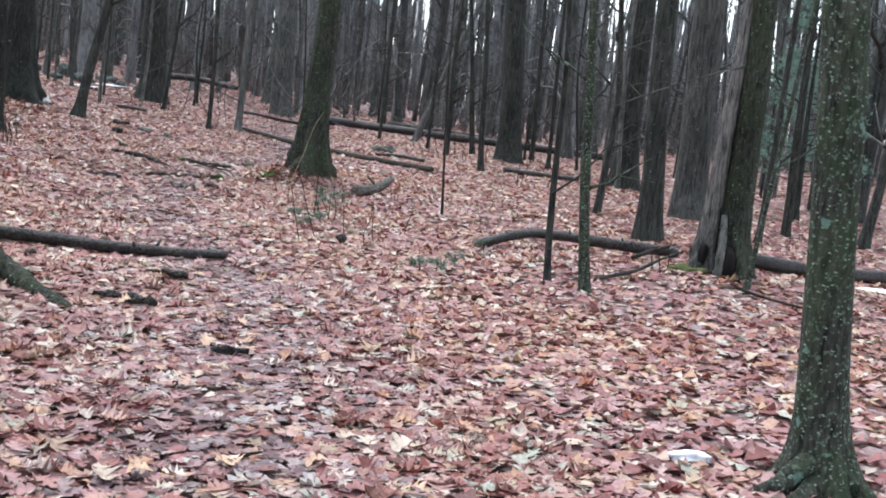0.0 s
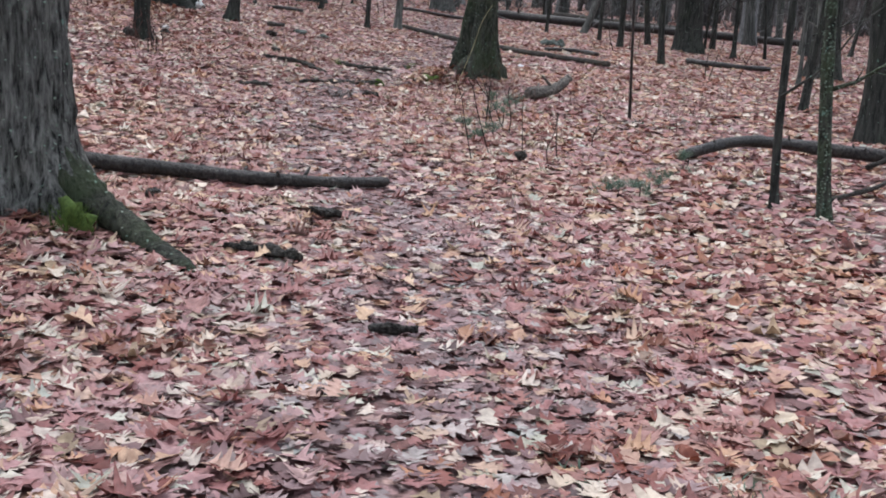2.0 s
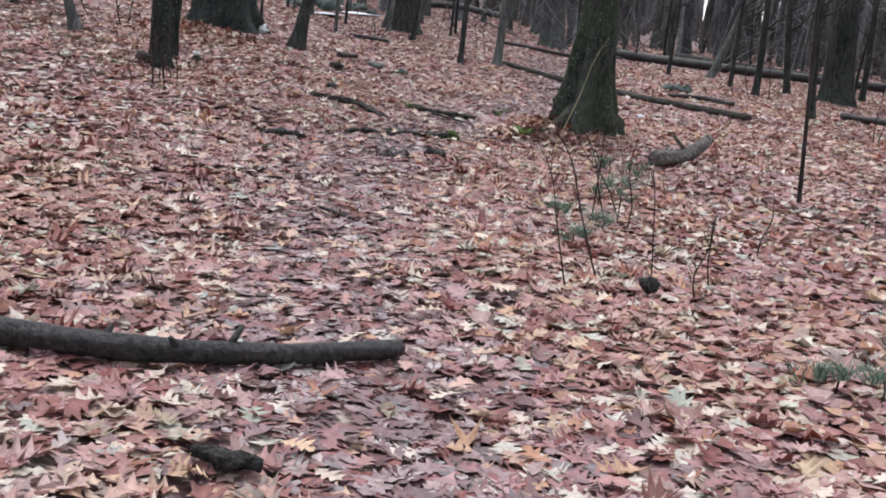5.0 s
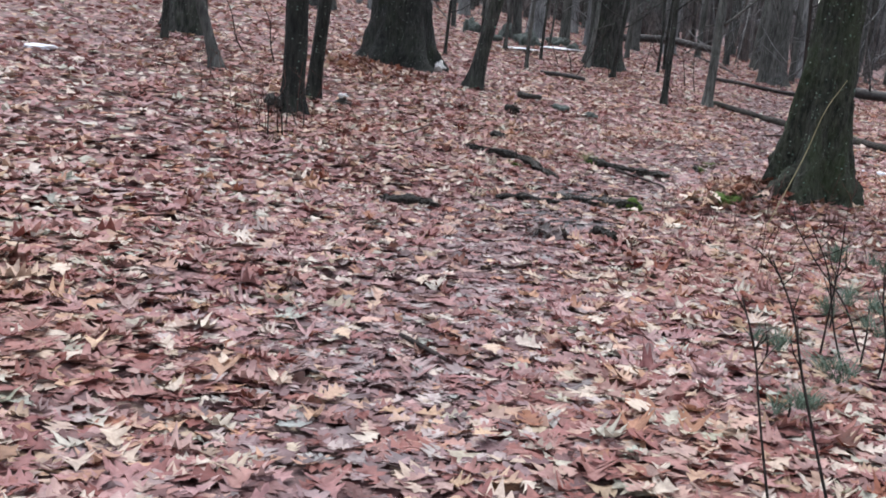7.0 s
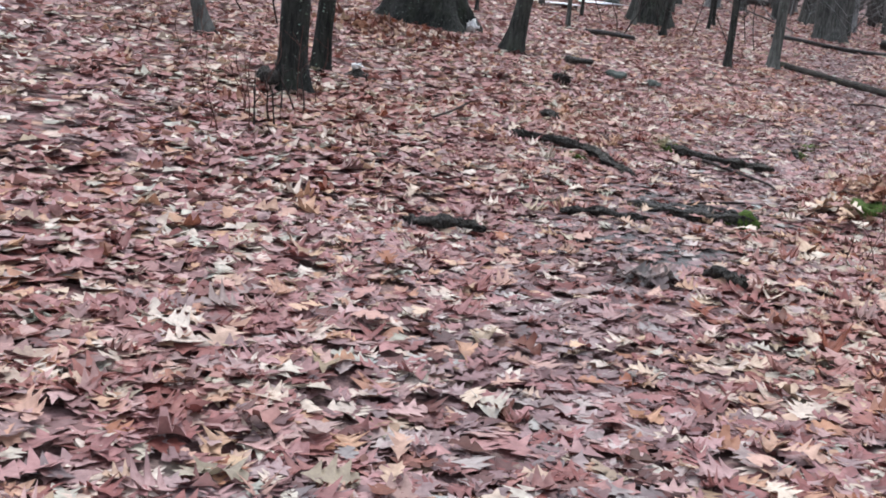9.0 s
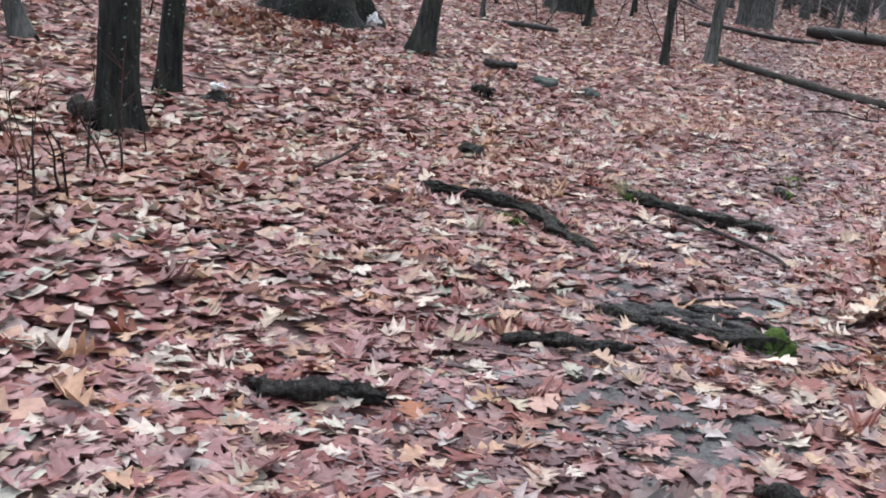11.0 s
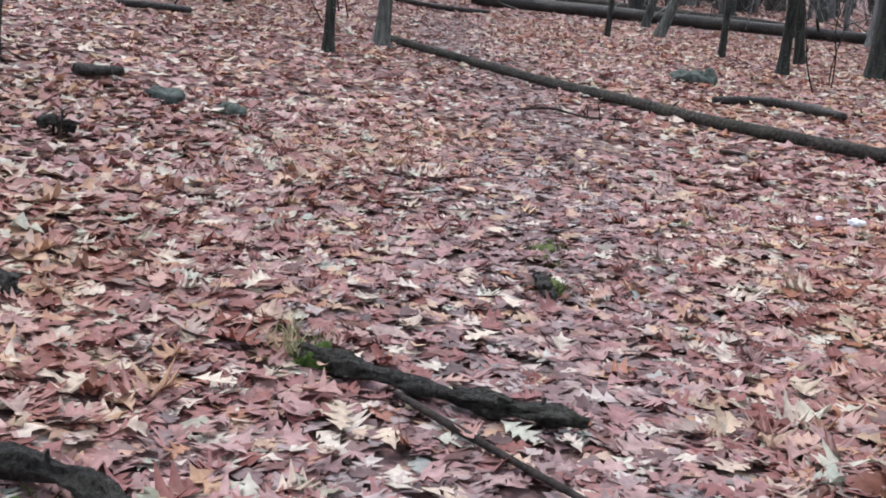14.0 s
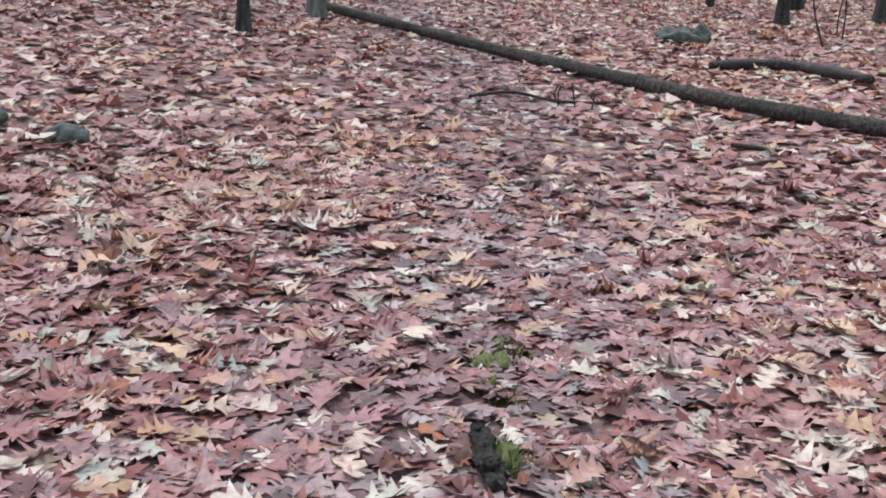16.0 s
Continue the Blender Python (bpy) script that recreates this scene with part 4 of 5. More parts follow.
fallen("fallen_log", [(-14.5, 52), (-11.8, 51, 0.55), (-9.5, 50, 0.6)], 0.16, 0.12, "fallen trunk propped up among the trees", "log", M_LOG, 10, 8, 0.05, 0.1, 19)
# rotten branches and roots in the trail
fallen("rotten_branch", [(-5.64, 19.07, 0.0), (-5.54, 19.06, 0.02), (-5.28, 19.12, 0.05), (-4.98, 19.07, 0.06), (-4.79, 18.92, 0.03), (-4.55, 18.78, 0.0)], 0.034, 0.034,
       "rotten mossy branch half sunk in leaves", "branch", M_ROT, 16, 9, 0.24, 0.3, 21, 2)
fallen("rotten_branch", [(-4.74, 20.30, 0.02), (-4.40, 20.15, 0.04), (-4.08, 20.03, 0.03), (-3.78, 19.95, 0.03)], 0.038, 0.030,
       "rotten mossy branch with a tuft of grass at its end", "branch", M_ROT, 16, 10, 0.26, 0.3, 22, 1)
fallen("thin_stick", [(-4.36, 20.06), (-3.99, 19.66), (-3.72, 19.38), (-3.62, 19.15)], 0.014, 0.008, "thin dark stick by a rotten branch", "stick", M_TWIG, 7, 8, 0.05, 0.0, 23)
fallen("tree_root", [(-4.53, 17.19, 0.0), (-4.31, 17.22, 0.03), (-4.10, 17.32, 0.0)], 0.030, 0.028, "bare dark root crossing the trail", "root", M_ROT, 12, 9, 0.26, 0.3, 24)
fallen("tree_root", [(-4.33, 17.93, -0.01), (-4.05, 17.82, 0.0), (-3.76, 17.70, 0.012), (-3.50, 17.78, 0.015)], 0.026, 0.040, "bare mossy root crossing the trail", "root", M_ROT, 14, 9, 0.26, 0.3, 25)
for k, (dx, dy, r_) in enumerate([(0.05, 0.12, 0.030), (0.14, 0.22, 0.022), (-0.06, 0.05, 0.024), (0.26, 0.34, 0.016)]):
    fallen("rotten_root", [(-4.28 + dx, 17.92 + dy, -0.012), (-4.02 + dx, 17.86 + dy, -0.004), (-3.78 + 0.6 * dx, 17.76 + dy, -0.006), (-3.62 + 0.4 * dx, 17.76 + 0.8 * dy, -0.014)], r_, r_ * 0.7,
           "flat slate-grey rotten root pressed into mud", "root", M_SLATE, 12, 9, 0.24, 0.3, 90 + k)
fallen("tree_root", [(-5.02, 16.17, 0.0), (-4.83, 16.27, 0.03), (-4.67, 16.41, 0.0)], 0.036, 0.030, "short bare root in the leaves", "root", M_ROT, 12, 9, 0.26, 0.3, 26)
fallen("tree_root", [(-3.45, 16.36, 0.0), (-3.34, 16.26, 0.04), (-3.23, 16.18, 0.0)], 0.032, 0.027, "short dark mossy root in the trail", "root", M_ROT, 12, 9, 0.26, 0.3, 28)
fallen("tree_root", [(-5.92, 20.38, 0.0), (-5.82, 20.34, 0.04), (-5.70, 20.28, 0.0)], 0.035, 0.03, "dark root knuckle among leaves", "root", M_ROT, 10, 8, 0.28, 0.3, 29)
fallen("thin_stick", [(-3.28, 13.01), (-2.99, 12.86)], 0.012, 0.01, "thin dark stick on the trail", "stick", M_TWIG, 7, 6, 0.05, 0.0, 30)
fallen("thin_stick", [(-6.12, 18.63), (-6.1, 19.0, 0.06), (-6.17, 19.4, 0.10)], 0.010, 0.006, "thin dark twig on the leaves", "stick", M_TWIG, 7, 6, 0.05, 0.0, 31)
fallen("thin_stick", [(-4.02, 18.22), (-3.9, 18.4), (-3.70, 18.50)], 0.009, 0.008, "thin dark stick on the trail", "stick", M_TWIG, 7, 6, 0.05, 0.0, 32)
fallen("thin_stick", [(-4.12, 27.45), (-3.8, 27.6, 0.05), (-3.47, 27.52), (-3.1, 27.4)], 0.014, 0.010, "thin dark stick across the trail", "stick", M_TWIG, 7, 6, 0.05, 0.0, 33)
fallen("thin_stick", [(-2.46, 25.95), (-2.15, 25.72)], 0.018, 0.014, "short dark stick on the leaves", "stick", M_TWIG, 8, 6, 0.05, 0.0, 34)
fallen("thin_stick", [(-0.9, 4.75), (-0.7, 4.95)], 0.010, 0.007, "thin dark twig on the leaves", "stick", M_TWIG, 7, 6, 0.05, 0.0, 35)
fallen("thin_stick", [(-2.9, 5.9), (-2.55, 5.78)], 0.014, 0.010, "thin dark stick on the leaves", "stick", M_TWIG, 7, 6, 0.05, 0.0, 36)
fallen("thin_stick", [(3.0, 11.6, 0.12), (3.3, 11.5, 0.05), (3.9, 11.3, 0.02)], 0.018, 0.012, "thin dark branch on the leaves", "stick", M_TWIG, 7, 6, 0.05, 0.0, 37)
fallen("fallen_branch", [(-7.3, 24.8, 0.05), (-7.05, 25.1, 0.05)], 0.05, 0.04, "dark rotten stump piece on the bank", "branch", M_ROT, 10, 8, 0.15, 0.0, 38)


def root_of(t, pts, r0, r1, mat, seed, name="root"):
    """A surface root running out from a tree's foot, as a part of the tree."""
    ox, oy, oz = t.location
    line = smooth_line([(a - ox, b - oy, gz(a, b) + c - oz) for a, b, c in pts], 8)
    part(name, tube(line, np.linspace(r0, r1, len(line)), 12, 0.08, np.random.default_rng(seed)), mat, t, "mossy surface root")


root_of(tree_b, [(-3.46, 7.62, 0.42), (-3.20, 7.60, 0.20), (-3.00, 7.56, 0.10), (-2.72, 7.48, 0.03), (-2.38, 7.25, 0.0), (-2.2, 7.1, -0.05)], 0.15, 0.03, M_BARK_MOSSY, 1)
root_of(tree_b, [(-3.75, 7.85, 0.2), (-3.6, 7.6, 0.06), (-3.4, 7.45, -0.03)], 0.13, 0.05, M_BARK, 2)
root_of(tree_a, [(-2.46, 19.15, 0.20), (-2.58, 18.97, 0.06), (-2.70, 18.78, 0.0), (-2.82, 18.5, -0.06)], 0.12, 0.04, M_BARK_MOSSY, 3)
root_of(tree_n, [(1.83, 5.33, 0.16), (1.68, 5.24, 0.05), (1.50, 5.20, -0.03)], 0.065, 0.025, M_BARK_LICHEN, 6)
root_of(tree_n, [(2.0, 5.36, 0.14), (2.14, 5.26, 0.04), (2.3, 5.2, -0.03)], 0.06, 0.02, M_BARK_LICHEN, 7)
root_of(tree_n, [(1.95, 5.35, 0.12), (1.75, 5.15, 0.02), (1.6, 5.0, -0.04)], 0.06, 0.02, M_BARK_LICHEN, 5)


# ---- moss, grass, rocks and small growth ----
def blades(n, spread, height, seed, width=0.006, lean=0.6):
    g_ = np.random.default_rng(seed)
    vs, ts = [], []
    for k in range(n):
        a, rr = g_.uniform(0, 6.28), spread * np.sqrt(g_.uniform())
        b = np.array([rr * np.cos(a), rr * np.sin(a), -0.01])
        d = np.array([g_.normal(0, lean), g_.normal(0, lean), 1.0]) * height * g_.uniform(0.5, 1.1)
        s = np.array([np.cos(a + 1.5), np.sin(a + 1.5), 0]) * width
        mid = b + d * 0.55 + np.array([0, 0, 0.1 * height])
        i = len(vs)
        vs += [b - s, b + s, mid + s * 0.8, mid - s * 0.8, b + d]
        ts += [(i, i + 1, i + 2), (i, i + 2, i + 3), (i + 3, i + 2, i + 4)]
    return np.array(vs), np.array(ts)


def tuft(x, y, spread, height, mat, label, seed, n=60, width=0.006, z=0.0):
    ob = part("grass_tuft", blades(n, spread, height, seed, width), mat, smooth=False)
    ob.location = (x, y, gz(x, y) + z)
    tagged(ob, label, "grass", "tufts of green")


def mossy(x, y, rx, ry, rz, label, seed, mat=M_MOSS, rot=0.0, fuzz=90):
    t = thing("moss_clump", x, y, gz(x, y), label, "moss")
    t.rotation_euler = (0, 0, rot)
    part("cushion", blob(rx, ry, rz, seed, 3, 1.0), mat, t)
    part("fuzz", blades(fuzz, max(rx, ry) * 0.8, rz + 0.02, seed, 0.004), mat, t)


fallen("tree_root", [(-3.87, 21.55, 0.0), (-3.90, 21.72, 0.02), (-3.92, 21.90, 0.0)], 0.032, 0.026, "dark root knuckle with moss on the trail", "root", M_ROT, 12, 8, 0.24, 0.3, 41)
mossy(-3.85, 21.72, 0.045, 0.10, 0.055, "yellow-green moss on a root knuckle", 1, M_SPRIG, fuzz=160)
mossy(-3.89, 22.42, 0.05, 0.16, 0.028, "thin strip of yellow-green moss in the trail", 2, M_SPRIG, fuzz=170)
tuft(-3.84, 22.12, 0.05, 0.06, M_SPRIG, "sparse yellow-green grass sprig in the trail", 3, 26, 0.004)
tuft(-4.30, 17.84, 0.08, 0.05, M_STRAW, "pale wisp of dry grass by the mud", 4, 40, 0.003)
mossy(-4.69, 20.29, 0.08, 0.06, 0.075, "bright moss cushion at the end of a rotten branch", 3, fuzz=140)
mossy(-3.57, 17.75, 0.10, 0.05, 0.08, "bright moss on a bare root", 4, M_MOSS, 0.4, 70)
mossy(-5.12, 19.02, 0.13, 0.022, 0.035, "dark moss on the side of a rotten branch", 8, M_MOSS, -0.25, 60)
mossy(-2.95, 18.52, 0.13, 0.12, 0.07, "bright moss on a tree root", 5)
mossy(-3.08, 7.42, 0.19, 0.07, 0.12, "bright moss on a tree root", 6, rot=-0.45, fuzz=140)
mossy(2.75, 13.0, 0.16, 0.1, 0.08, "moss at the foot of the hollow tree", 7, M_MOSS_DULL)
tuft(-4.76, 20.36, 0.12, 0.09, M_STRAW, "straw-coloured dry grass on a rotten branch", 1, 70, 0.003, 0.04)
for i, (x, y, h) in enumerate([(-0.35, 10.92, 0.09), (0.44, 12.6, 0.10), (0.03, 16.2, 0.10), (-0.29, 5.48, 0.05), (0.23, 5.48, 0.06)]):
    tuft(x, y, 0.10, h, M_SEEDLING, "low green sprig growing through the leaves", 10 + i, 24, 0.005)


def rock(x, y, rx, ry, rz, label, seed, mat=M_ROCK):
    ob = part("rock", blob(rx, ry, rz, seed, 3, 0.55), mat)
    ob.location = (x, y, gz(x, y) + rz * 0.25)
    tagged(ob, label, "rock")


rock(-1.98, 31.65, 0.22, 0.16, 0.14, "grey-green lichened rock among leaves", 3)
rock(-1.72, 31.85, 0.12, 0.12, 0.15, "grey-green lichened rock among leaves", 4)
rock(-6.62, 24.75, 0.15, 0.11, 0.08, "grey-green lichened rock on the bank", 5)
rock(-6.1, 24.6, 0.12, 0.10, 0.07, "grey lichened rock on the bank", 6)
for i, (x, y, w) in enumerate([(-13.4, 38.6, 0.30), (-12.7, 39.4, 0.42), (-13.9, 41.0, 0.38), (-12.9, 42.6, 0.46), (-12.0, 41.4, 0.26), (-14.8, 40.2, 0.34),
                               (-13.3, 40.2, 0.22), (-11.6, 42.4, 0.30)]):
    rock(x, y, w * 0.8, w * 0.65, w * (0.45 + 0.25 * (i % 3)), "grey boulder of a tumbled rock pile in the wood", 20 + i)


def snow(x, y, rx, ry, seed, rot=0.0):
    ob = part("snow_patch", blob(rx, ry, 0.03, seed, 3, 0.6), M_SNOW)
    ob.location, ob.rotation_euler = (x, y, gz(x, y) + 0.03), (0, 0, rot)
    tagged(ob, "small leftover patch of white snow on leaves", "snow")


snow(1.34, 5.62, 0.11, 0.05, 1, 0.2)
snow(5.33, 14.0, 0.25, 0.15, 2)
snow(-12.2, 36.6, 0.8, 0.5, 3)
snow(-12.4, 40.3, 0.9, 0.4, 4)
snow(-10.46, 18.35, 0.16, 0.2, 5)
snow(-2.24, 23.54, 0.025, 0.02, 6)
snow(-2.03, 23.53, 0.045, 0.03, 7)


def bush(x, y, n, spread, height, label, seed, r=0.006, name="dead_sapling", mat=M_TWIG):
    """A clump of thin dead stems with side twigs."""
    g_ = np.random.default_rng(seed)
    t = thing(name, x, y, gz(x, y), label, "sapling")
    for k in range(n):
        b = np.array([g_.normal(0, spread), g_.normal(0, spread), -0.03])
        d = np.array([g_.normal(0, 0.25), g_.normal(0, 0.25), 1]) * height * g_.uniform(0.6, 1.1)
        line = smooth_line([b, b + d * 0.35 + g_.normal(0, 0.03 * height, 3), b + d * 0.7 + g_.normal(0, 0.03 * height, 3), b + d], 4)
        chunks = [tube(line, np.linspace(r, r * 0.4, len(line)), 5)]
        for j in range(4):
            i = int(g_.integers(4, len(line) - 1))
            d2 = np.array([g_.normal(0, 0.6), g_.normal(0, 0.6), 0.7]) * height * 0.22
            chunks.append(tube([line[i], line[i] + d2 * 0.5, line[i] + d2], [r * 0.5, r * 0.4, r * 0.25], 4))
        part("stem", join(chunks), mat, t)
    return t


def stump(x, y, r, h, label, seed, mat=M_ROT):
    t = thing("tree_stump", x, y, gz(x, y), label, "stump")
    part("stump_wood", trunk_geo(r, h, (0.1, 0.05), 0.9, 0.06, 4, 16, 16, 0.0, seed, 0.3, 0.16), mat, t)
    return t


stump(-7.54, 19.93, 0.07, 0.10, "small rotten stump on the bank", 1)
white = part("bracket_fungus", blob(0.045, 0.03, 0.022, 3, 3, 1.5), M_FUNGUS)
white.location = (-7.52, 19.90, gz(-7.52, 19.9) + 0.11)
tagged(white, "white bracket fungus on a rotten stump", "fungus")
shelf = part("bracket_fungus", blob(0.06, 0.04, 0.06, 4, 3, 1.6), M_FUNGUS)
shelf.location = (-9.22, 26.10, gz(-9.22, 26.1) + 0.12)
tagged(shelf, "white bracket fungus at the foot of an oak", "fungus")
bush(-6.68, 22.95, 8, 0.07, 0.2, "tuft of dark broken twigs on the bank", 17, 0.010, "twig_tangle")
fallen("rotten_branch", [(-6.76, 22.9), (-6.68, 22.93, 0.06), (-6.58, 23.0)], 0.05, 0.04, "small lump of rotten wood on the bank", "branch", M_ROT, 12, 8, 0.24, 0.2, 42)
fallen("tree_burl", [(-7.60, 18.50, 0.06), (-7.50, 18.46, 0.07), (-7.40, 18.48, 0.05)], 0.05, 0.045, "dark burl at the foot of a slim trunk", "burl", M_ROT, 14, 8, 0.18, 0.0, 3)


bush(-6.60, 17.1, 3, 0.10, 0.42, "thin dark leafless stems on the bank", 1, 0.008)
bush(-6.75, 17.75, 3, 0.10, 0.42, "thin dark leafless stems on the bank", 2, 0.008)


def stem(points, r, label, seed, mat=M_TWIG, heads=7):
    """One thin bent stem with a dry feathery head."""
    g_ = np.random.default_rng(seed)
    x, y, z = points[0]
    t = thing("dry_stalk", x, y, z, label, "stalk")
    line = smooth_line([(a - x, b - y, c - z) for a, b, c in points], 6)
    part("stem", tube(line, np.linspace(r, r * 0.45, len(line)), 6), mat, t)
    for k in range(heads):
        i = int(g_.integers(len(line) // 2, len(line)))
        d = np.array([g_.normal(0, 0.6), g_.normal(0, 0.4), 0.7]) * 0.13
        part("side_twig", tube([line[i], line[i] + d * 0.5 + g_.normal(0, 0.01, 3), line[i] + d], [r * 0.4, r * 0.3, r * 0.15], 4), M_TWIG, t)


def stalk(x, y, bend, height, r, label, seed, mat=M_TWIG, heads=7):
    """A stalk that leans over towards its tip."""
    z = gz(x, y) - 0.03
    stem([(x, y, z), (x - 0.18 * bend, y + 0.02, z + 0.18 * height), (x - 0.5 * bend, y + 0.05, z + 0.52 * height), (x - 0.72 * bend, y + 0.06, z + 0.8 * height),
          (x - bend, y + 0.06, z + height)], r, label, seed, mat, heads)


stalk(-1.48, 11.92, 0.20, 0.74, 0.0055, "thin dry stalk bending beside the trail", 1)
stalk(-1.36, 12.31, 0.30, 0.80, 0.0065, "thin dry stalk bending beside the trail", 2)
stalk(-1.06, 12.27, 0.06, 0.62, 0.005, "thin reddish dry stalk in the leaves", 3)
stalk(-2.50, 17.84, -0.46, 1.25, 0.0055, "long pale dry stalk leaning before the oak", 4, M_STRAW, 1)
fallen("rotten_knot", [(-1.10, 11.98, 0.03), (-1.06, 11.99, 0.06), (-1.02, 12.0, 0.03)], 0.042, 0.035, "dark rotten knot of wood in the leaves", "wood", M_ROT, 12, 7, 0.15, 0.0, 43)


def seedling(x, y, h, label, seed):
    """A pine seedling: a thin stem with tufts of soft needles."""
    g_ = np.random.default_rng(seed)
    t = thing("pine_seedling", x, y, gz(x, y), label, "seedling", "pine seedlings")
    part("stem", tube([(0, 0, -0.03), (0.01, 0, h * 0.5), (0.0, 0.01, h)], [0.006, 0.005, 0.003], 6), M_TWIG, t)
    for k in range(4):
        vs, ts = blades(42, 0.04, 0.08, seed * 10 + k, 0.0022, 1.0)
        a = g_.uniform(0, 6.28)
        part("needle_tuft", (vs + np.array([0.07 * np.cos(a), 0.07 * np.sin(a), h * (0.55 + 0.13 * k)]), ts), M_SEEDLING, t, smooth=False)


for k, (x, y, h) in enumerate([(-1.65, 14.74, 0.22), (-1.44, 14.10, 0.34), (-1.50, 13.68, 0.12), (-1.62, 13.06, 0.10), (-1.85, 13.96, 0.12),
                               (-0.20, 10.85, 0.10), (-0.04, 10.70, 0.12), (0.13, 11.35, 0.12), (0.46, 12.95, 0.14), (-1.74, 16.3, 0.2), (-1.5, 16.35, 0.16)]):
    seedling(x, y, h, "small pine seedling with soft blue-green needles", 40 + k)
bush(2.12, 5.28, 7, 0.06, 0.20, "clump of dead grey grass at the foot of a trunk", 18, 0.003, "grass_clump", M_CHUNK)
bush(-1.55, 14.2, 2, 0.1, 0.7, "thin leafless sapling stems with green sprigs", 6, 0.006)
bush(-0.75, 12.4, 2, 0.25, 0.6, "thin leafless stems in the leaves", 7, 0.006)
bush(-0.6, 14.6, 3, 0.5, 0.7, "thin leafless stems in the leaves", 8, 0.006)
bush(-9.0, 33.5, 5, 0.9, 1.2, "leafless brush under the trees", 9, 0.012)
bush(-7.6, 34.5, 5, 0.9, 1.2, "leafless brush under the trees", 10, 0.012)
bush(-10.2, 22.5, 3, 0.3, 1.0, "leafless brush on the bank", 11, 0.012)
bush(0.3, 33.0, 4, 0.7, 1.2, "leafless brush under the trees", 12, 0.012)
bush(1.9, 24.5, 4, 0.6, 1.1, "leafless brush under the trees", 13, 0.010)
bush(2.3, 12.9, 3, 0.2, 0.5, "leafless twigs by the hollow tree", 14, 0.008)
bush(-3.3, 27.5, 4, 0.12, 0.2, "tangle of small dark twigs by the trail", 15, 0.008, "twig_tangle")
bush(-3.66, 16.10, 5, 0.07, 0.09, "tangle of small grey twigs on the trail", 16, 0.007, "twig_tangle", M_CHUNK)

g4 = np.random.default_rng(44)
for k, (x, y) in enumerate([(-2.75, 17.3), (-2.3, 16.8), (-2.6, 18.2), (-1.95, 18.0), (-1.75, 17.1), (-2.05, 15.9), (-1.3, 16.2), (-0.9, 17.2), (0.4, 15.6), (0.9, 17.5), (-0.3, 19.0)]):
    bush(x, y, 4, 0.16, g4.uniform(0.32, 0.6), "thin reddish leafless seedling stems in the leaves", 60 + k, 0.0032, "seedling_stems", M_REDTWIG)
for k, (x, y) in enumerate([(-6.9, 17.2), (-6.5, 16.6), (-7.1, 18.1), (-8.3, 18.6), (-9.1, 19.0)]):
    bush(x, y, 3, 0.12, g4.uniform(0.4, 0.7), "thin reddish leafless seedling stems on the bank", 80 + k, 0.0045, "seedling_stems", M_REDTWIG)

# heaped dry leaves round the oaks
g2 = np.random.default_rng(8)
hp = np.stack([g2.normal(-9.4, 0.45, 160), g2.normal(23.9, 0.45, 160)], -1)
tagged(part("leaf_heap", leaves(OAK_MID, hp, g2.uniform(0.10, 0.17, 160), g2, 0.5, 0.10, 1.2), M_LEAF_BROWN, smooth=False),
       "drift of russet oak leaves on the bank", "leaf heap", kind="stuff")
g2 = np.random.default_rng(9)
hp = np.stack([g2.normal(-2.86, 0.20, 190), g2.normal(18.95, 0.38, 190)], -1)
tagged(part("leaf_heap", leaves(OAK_ROUND, hp, g2.uniform(0.09, 0.15, 190), g2, 0.30, 0.08, 0.9), M_LEAF_BROWN),
       "heap of curled russet oak leaves by a tree root", "leaf heap", kind="stuff")


g2 = np.random.default_rng(10)
hp = np.stack([g2.normal(-3.66, 0.10, 45), g2.normal(16.10, 0.09, 45)], -1)
tagged(part("leaf_heap", leaves(OAK_ROUND, hp, g2.uniform(0.08, 0.13, 45), g2, 0.32, 0.06, 1.0), M_GREYLEAF), "small heap of curled grey leaves on the trail", "leaf heap", kind="stuff")


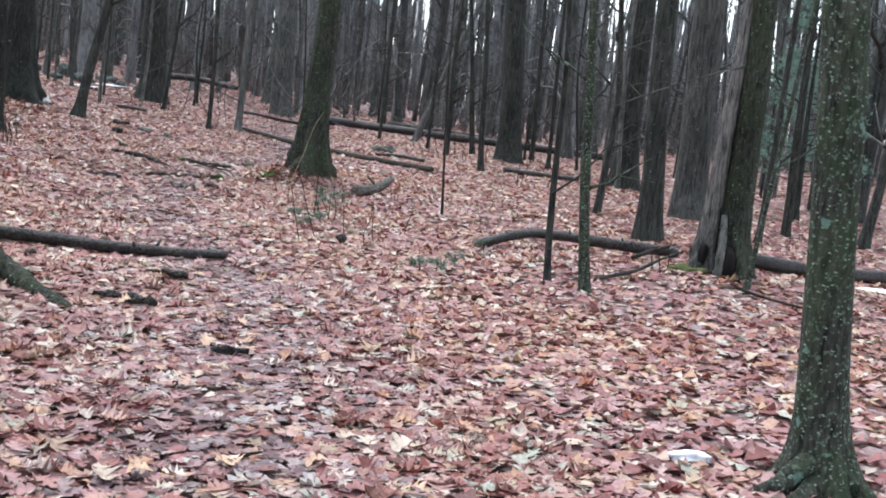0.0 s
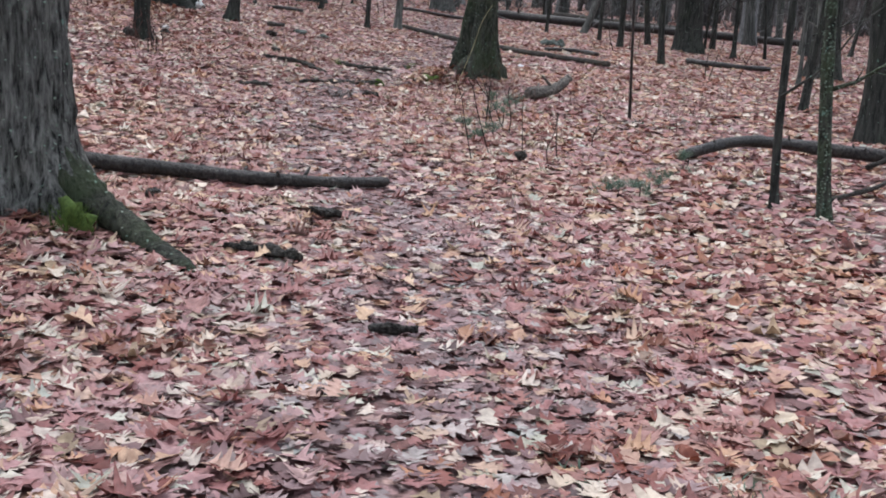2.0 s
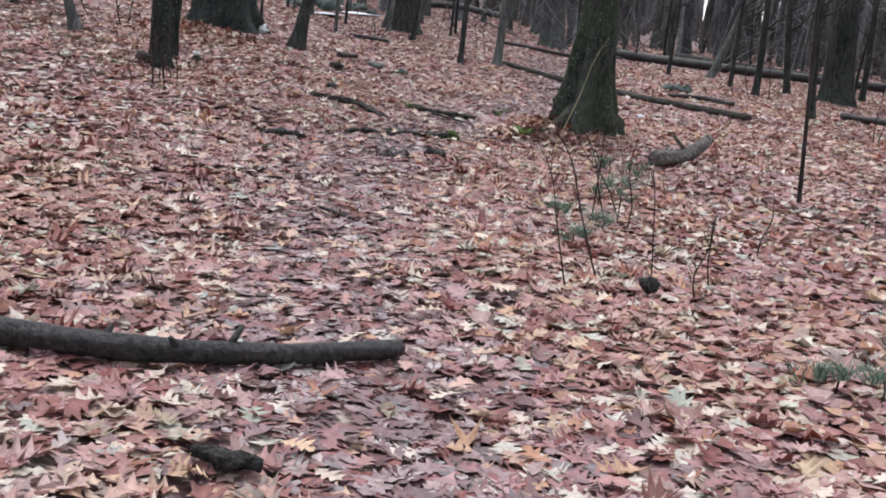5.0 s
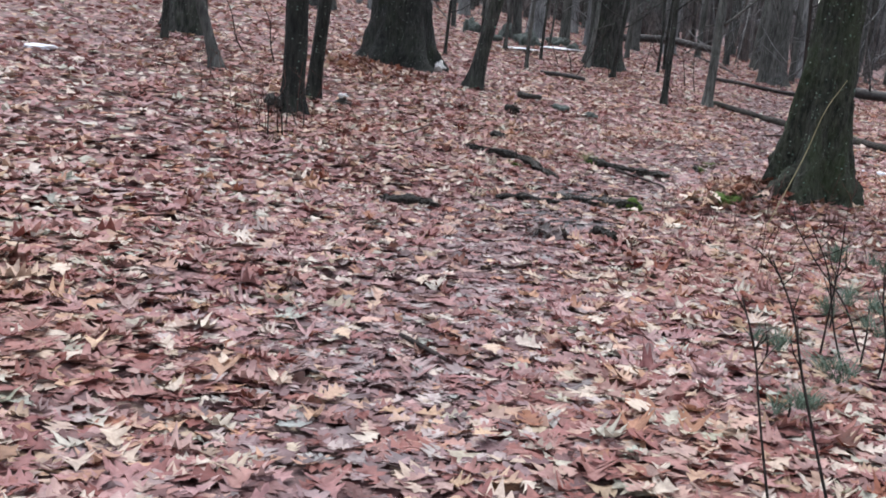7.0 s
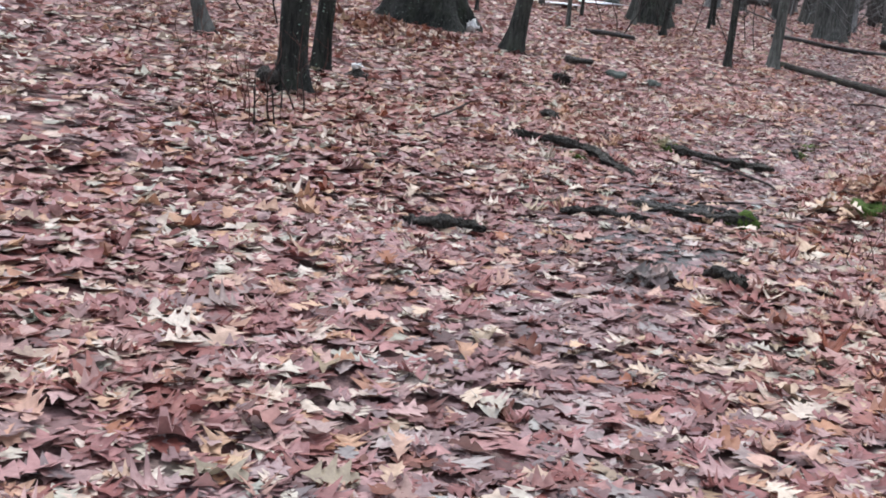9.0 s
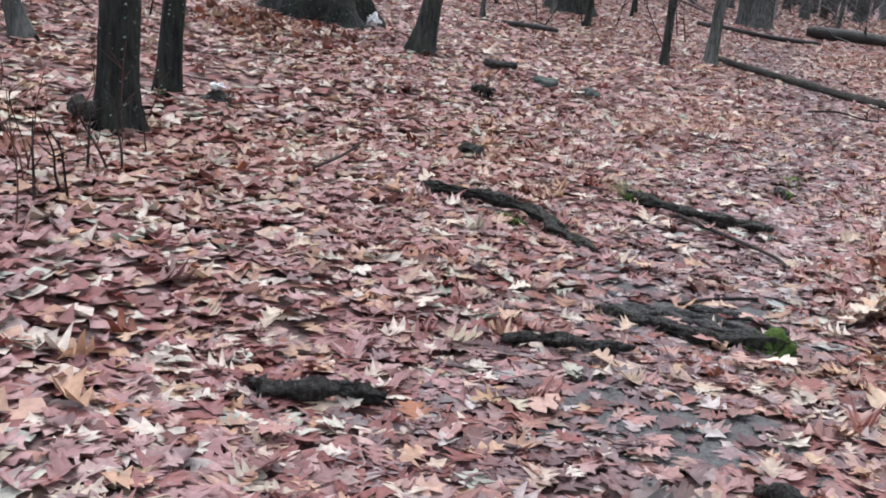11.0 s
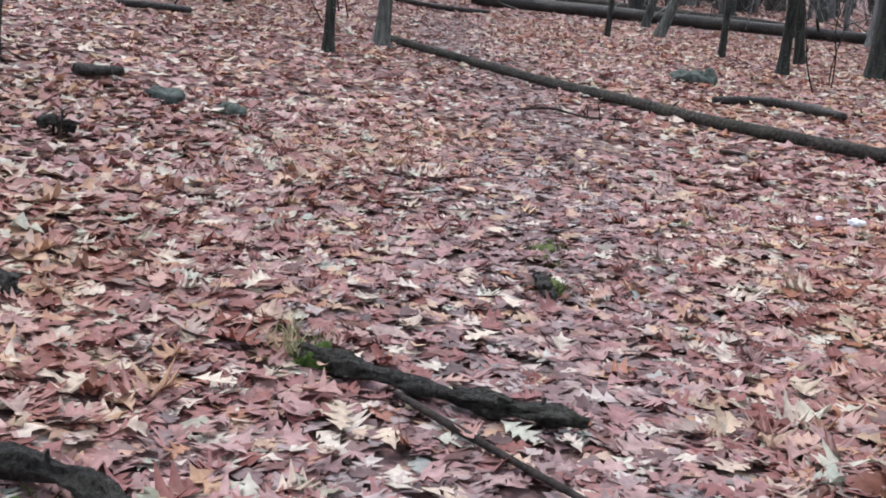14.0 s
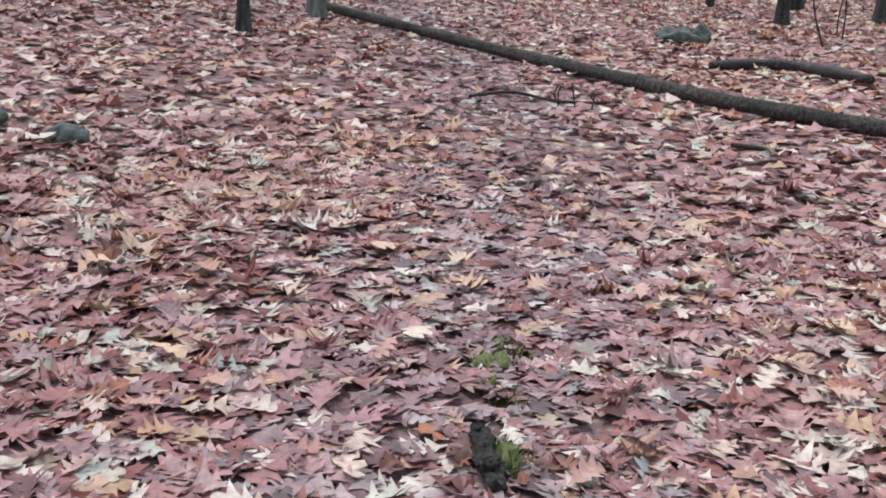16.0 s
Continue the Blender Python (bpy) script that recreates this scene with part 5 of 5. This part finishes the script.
# ---- young pines with blue-green needles ----
def pine(x, y, height, label, seed, tufts=900):
    g_ = np.random.default_rng(seed)
    t = thing("young_pine", x, y, gz(x, y), label, "pine tree")
    part("trunk", trunk_geo(0.05 + height * 0.008, height, (0, 0), 0.3, 0.2, 5, 9, 14, 0.02, seed, 0.15), M_BARK, t)
    vs, ts = [], []
    nl = int(height * 7)
    for k in range(nl):
        z = height * (0.18 + 0.8 * k / nl)
        ln = (height - z) * 0.34 + 0.35
        az = g_.uniform(0, 6.28)
        d = np.array([np.cos(az), np.sin(az), 0.22])
        line = np.array([[0, 0, z] + d * ln * s + np.array([0, 0, -0.15 * ln * s * s]) for s in np.linspace(0, 1, 5)])
        part("limb", tube(line, np.linspace(0.014, 0.004, 5), 4), M_BARK, t)
        for j in range(max(3, tufts // nl)):
            s = g_.uniform(0.25, 1.0)
            c = np.array([0, 0, z]) + d * ln * s + g_.normal(0, 0.09, 3)
            for q in range(9):
                dd = d * 0.6 + g_.normal(0, 0.7, 3)
                dd = dd / np.linalg.norm(dd) * g_.uniform(0.07, 0.13)
                w = np.cross(dd, g_.normal(0, 1, 3))
                w = w / (np.linalg.norm(w) + 1e-6) * 0.007
                i = len(vs)
                vs += [c - w, c + w, c + dd]
                ts.append((i, i + 1, i + 2))
    part("foliage", (np.array(vs), np.array(ts)), M_NEEDLE, t, "soft blue-green needles", smooth=False)


pine(7.7, 25.6, 5.0, "young pine with blue-green needles among the trunks", 1, 1900)
pine(9.4, 30.0, 5.5, "young pine with blue-green needles among the trunks", 2, 1500)
pine(-16.0, 58.0, 6.5, "young pine deep in the wood", 3, 700)

# ---- single large pale leaves lying on top, along the trail ----
g3 = np.random.default_rng(21)
shapes = []
for k in range(8):
    one = leaves(OAK if k % 3 else OAK_ROUND, np.zeros((1, 2)), np.array([0.17]), g3, 0.12, 0.0, 0.6)
    v_ = one[0].copy()
    v_[:, 2] -= v_[:, 2].mean()
    shapes.append(mesh_arrays("leaf", v_, one[1], M_TOPLEAF, True))
for k in range(270):
    y = g3.uniform(4.0, 23.5)
    x = float(path_x(np.float64(y))) + g3.normal(0, 1.3)
    ob = new("leaf", shapes[k % 8])
    ob.parent = floor
    sc = g3.uniform(0.55, 0.92)
    ob.matrix_basis = Matrix.LocRotScale((x, y, gz(x, y) + 0.052), Euler((g3.normal(0, 0.12), g3.normal(0, 0.12), g3.uniform(0, 6.28))), (sc, sc, sc))
# a drift of pale leaves by the oak's root
for k in range(26):
    x, y = g3.normal(-3.12, 0.13), g3.normal(18.33, 0.13)
    ob = new("leaf", shapes[k % 8])
    ob.parent = floor
    sc = g3.uniform(0.65, 0.95)
    ob.matrix_basis = Matrix.LocRotScale((x, y, gz(x, y) + g3.uniform(0.05, 0.09)), Euler((g3.normal(0, 0.3), g3.normal(0, 0.3), g3.uniform(0, 6.28))), (sc, sc, sc))
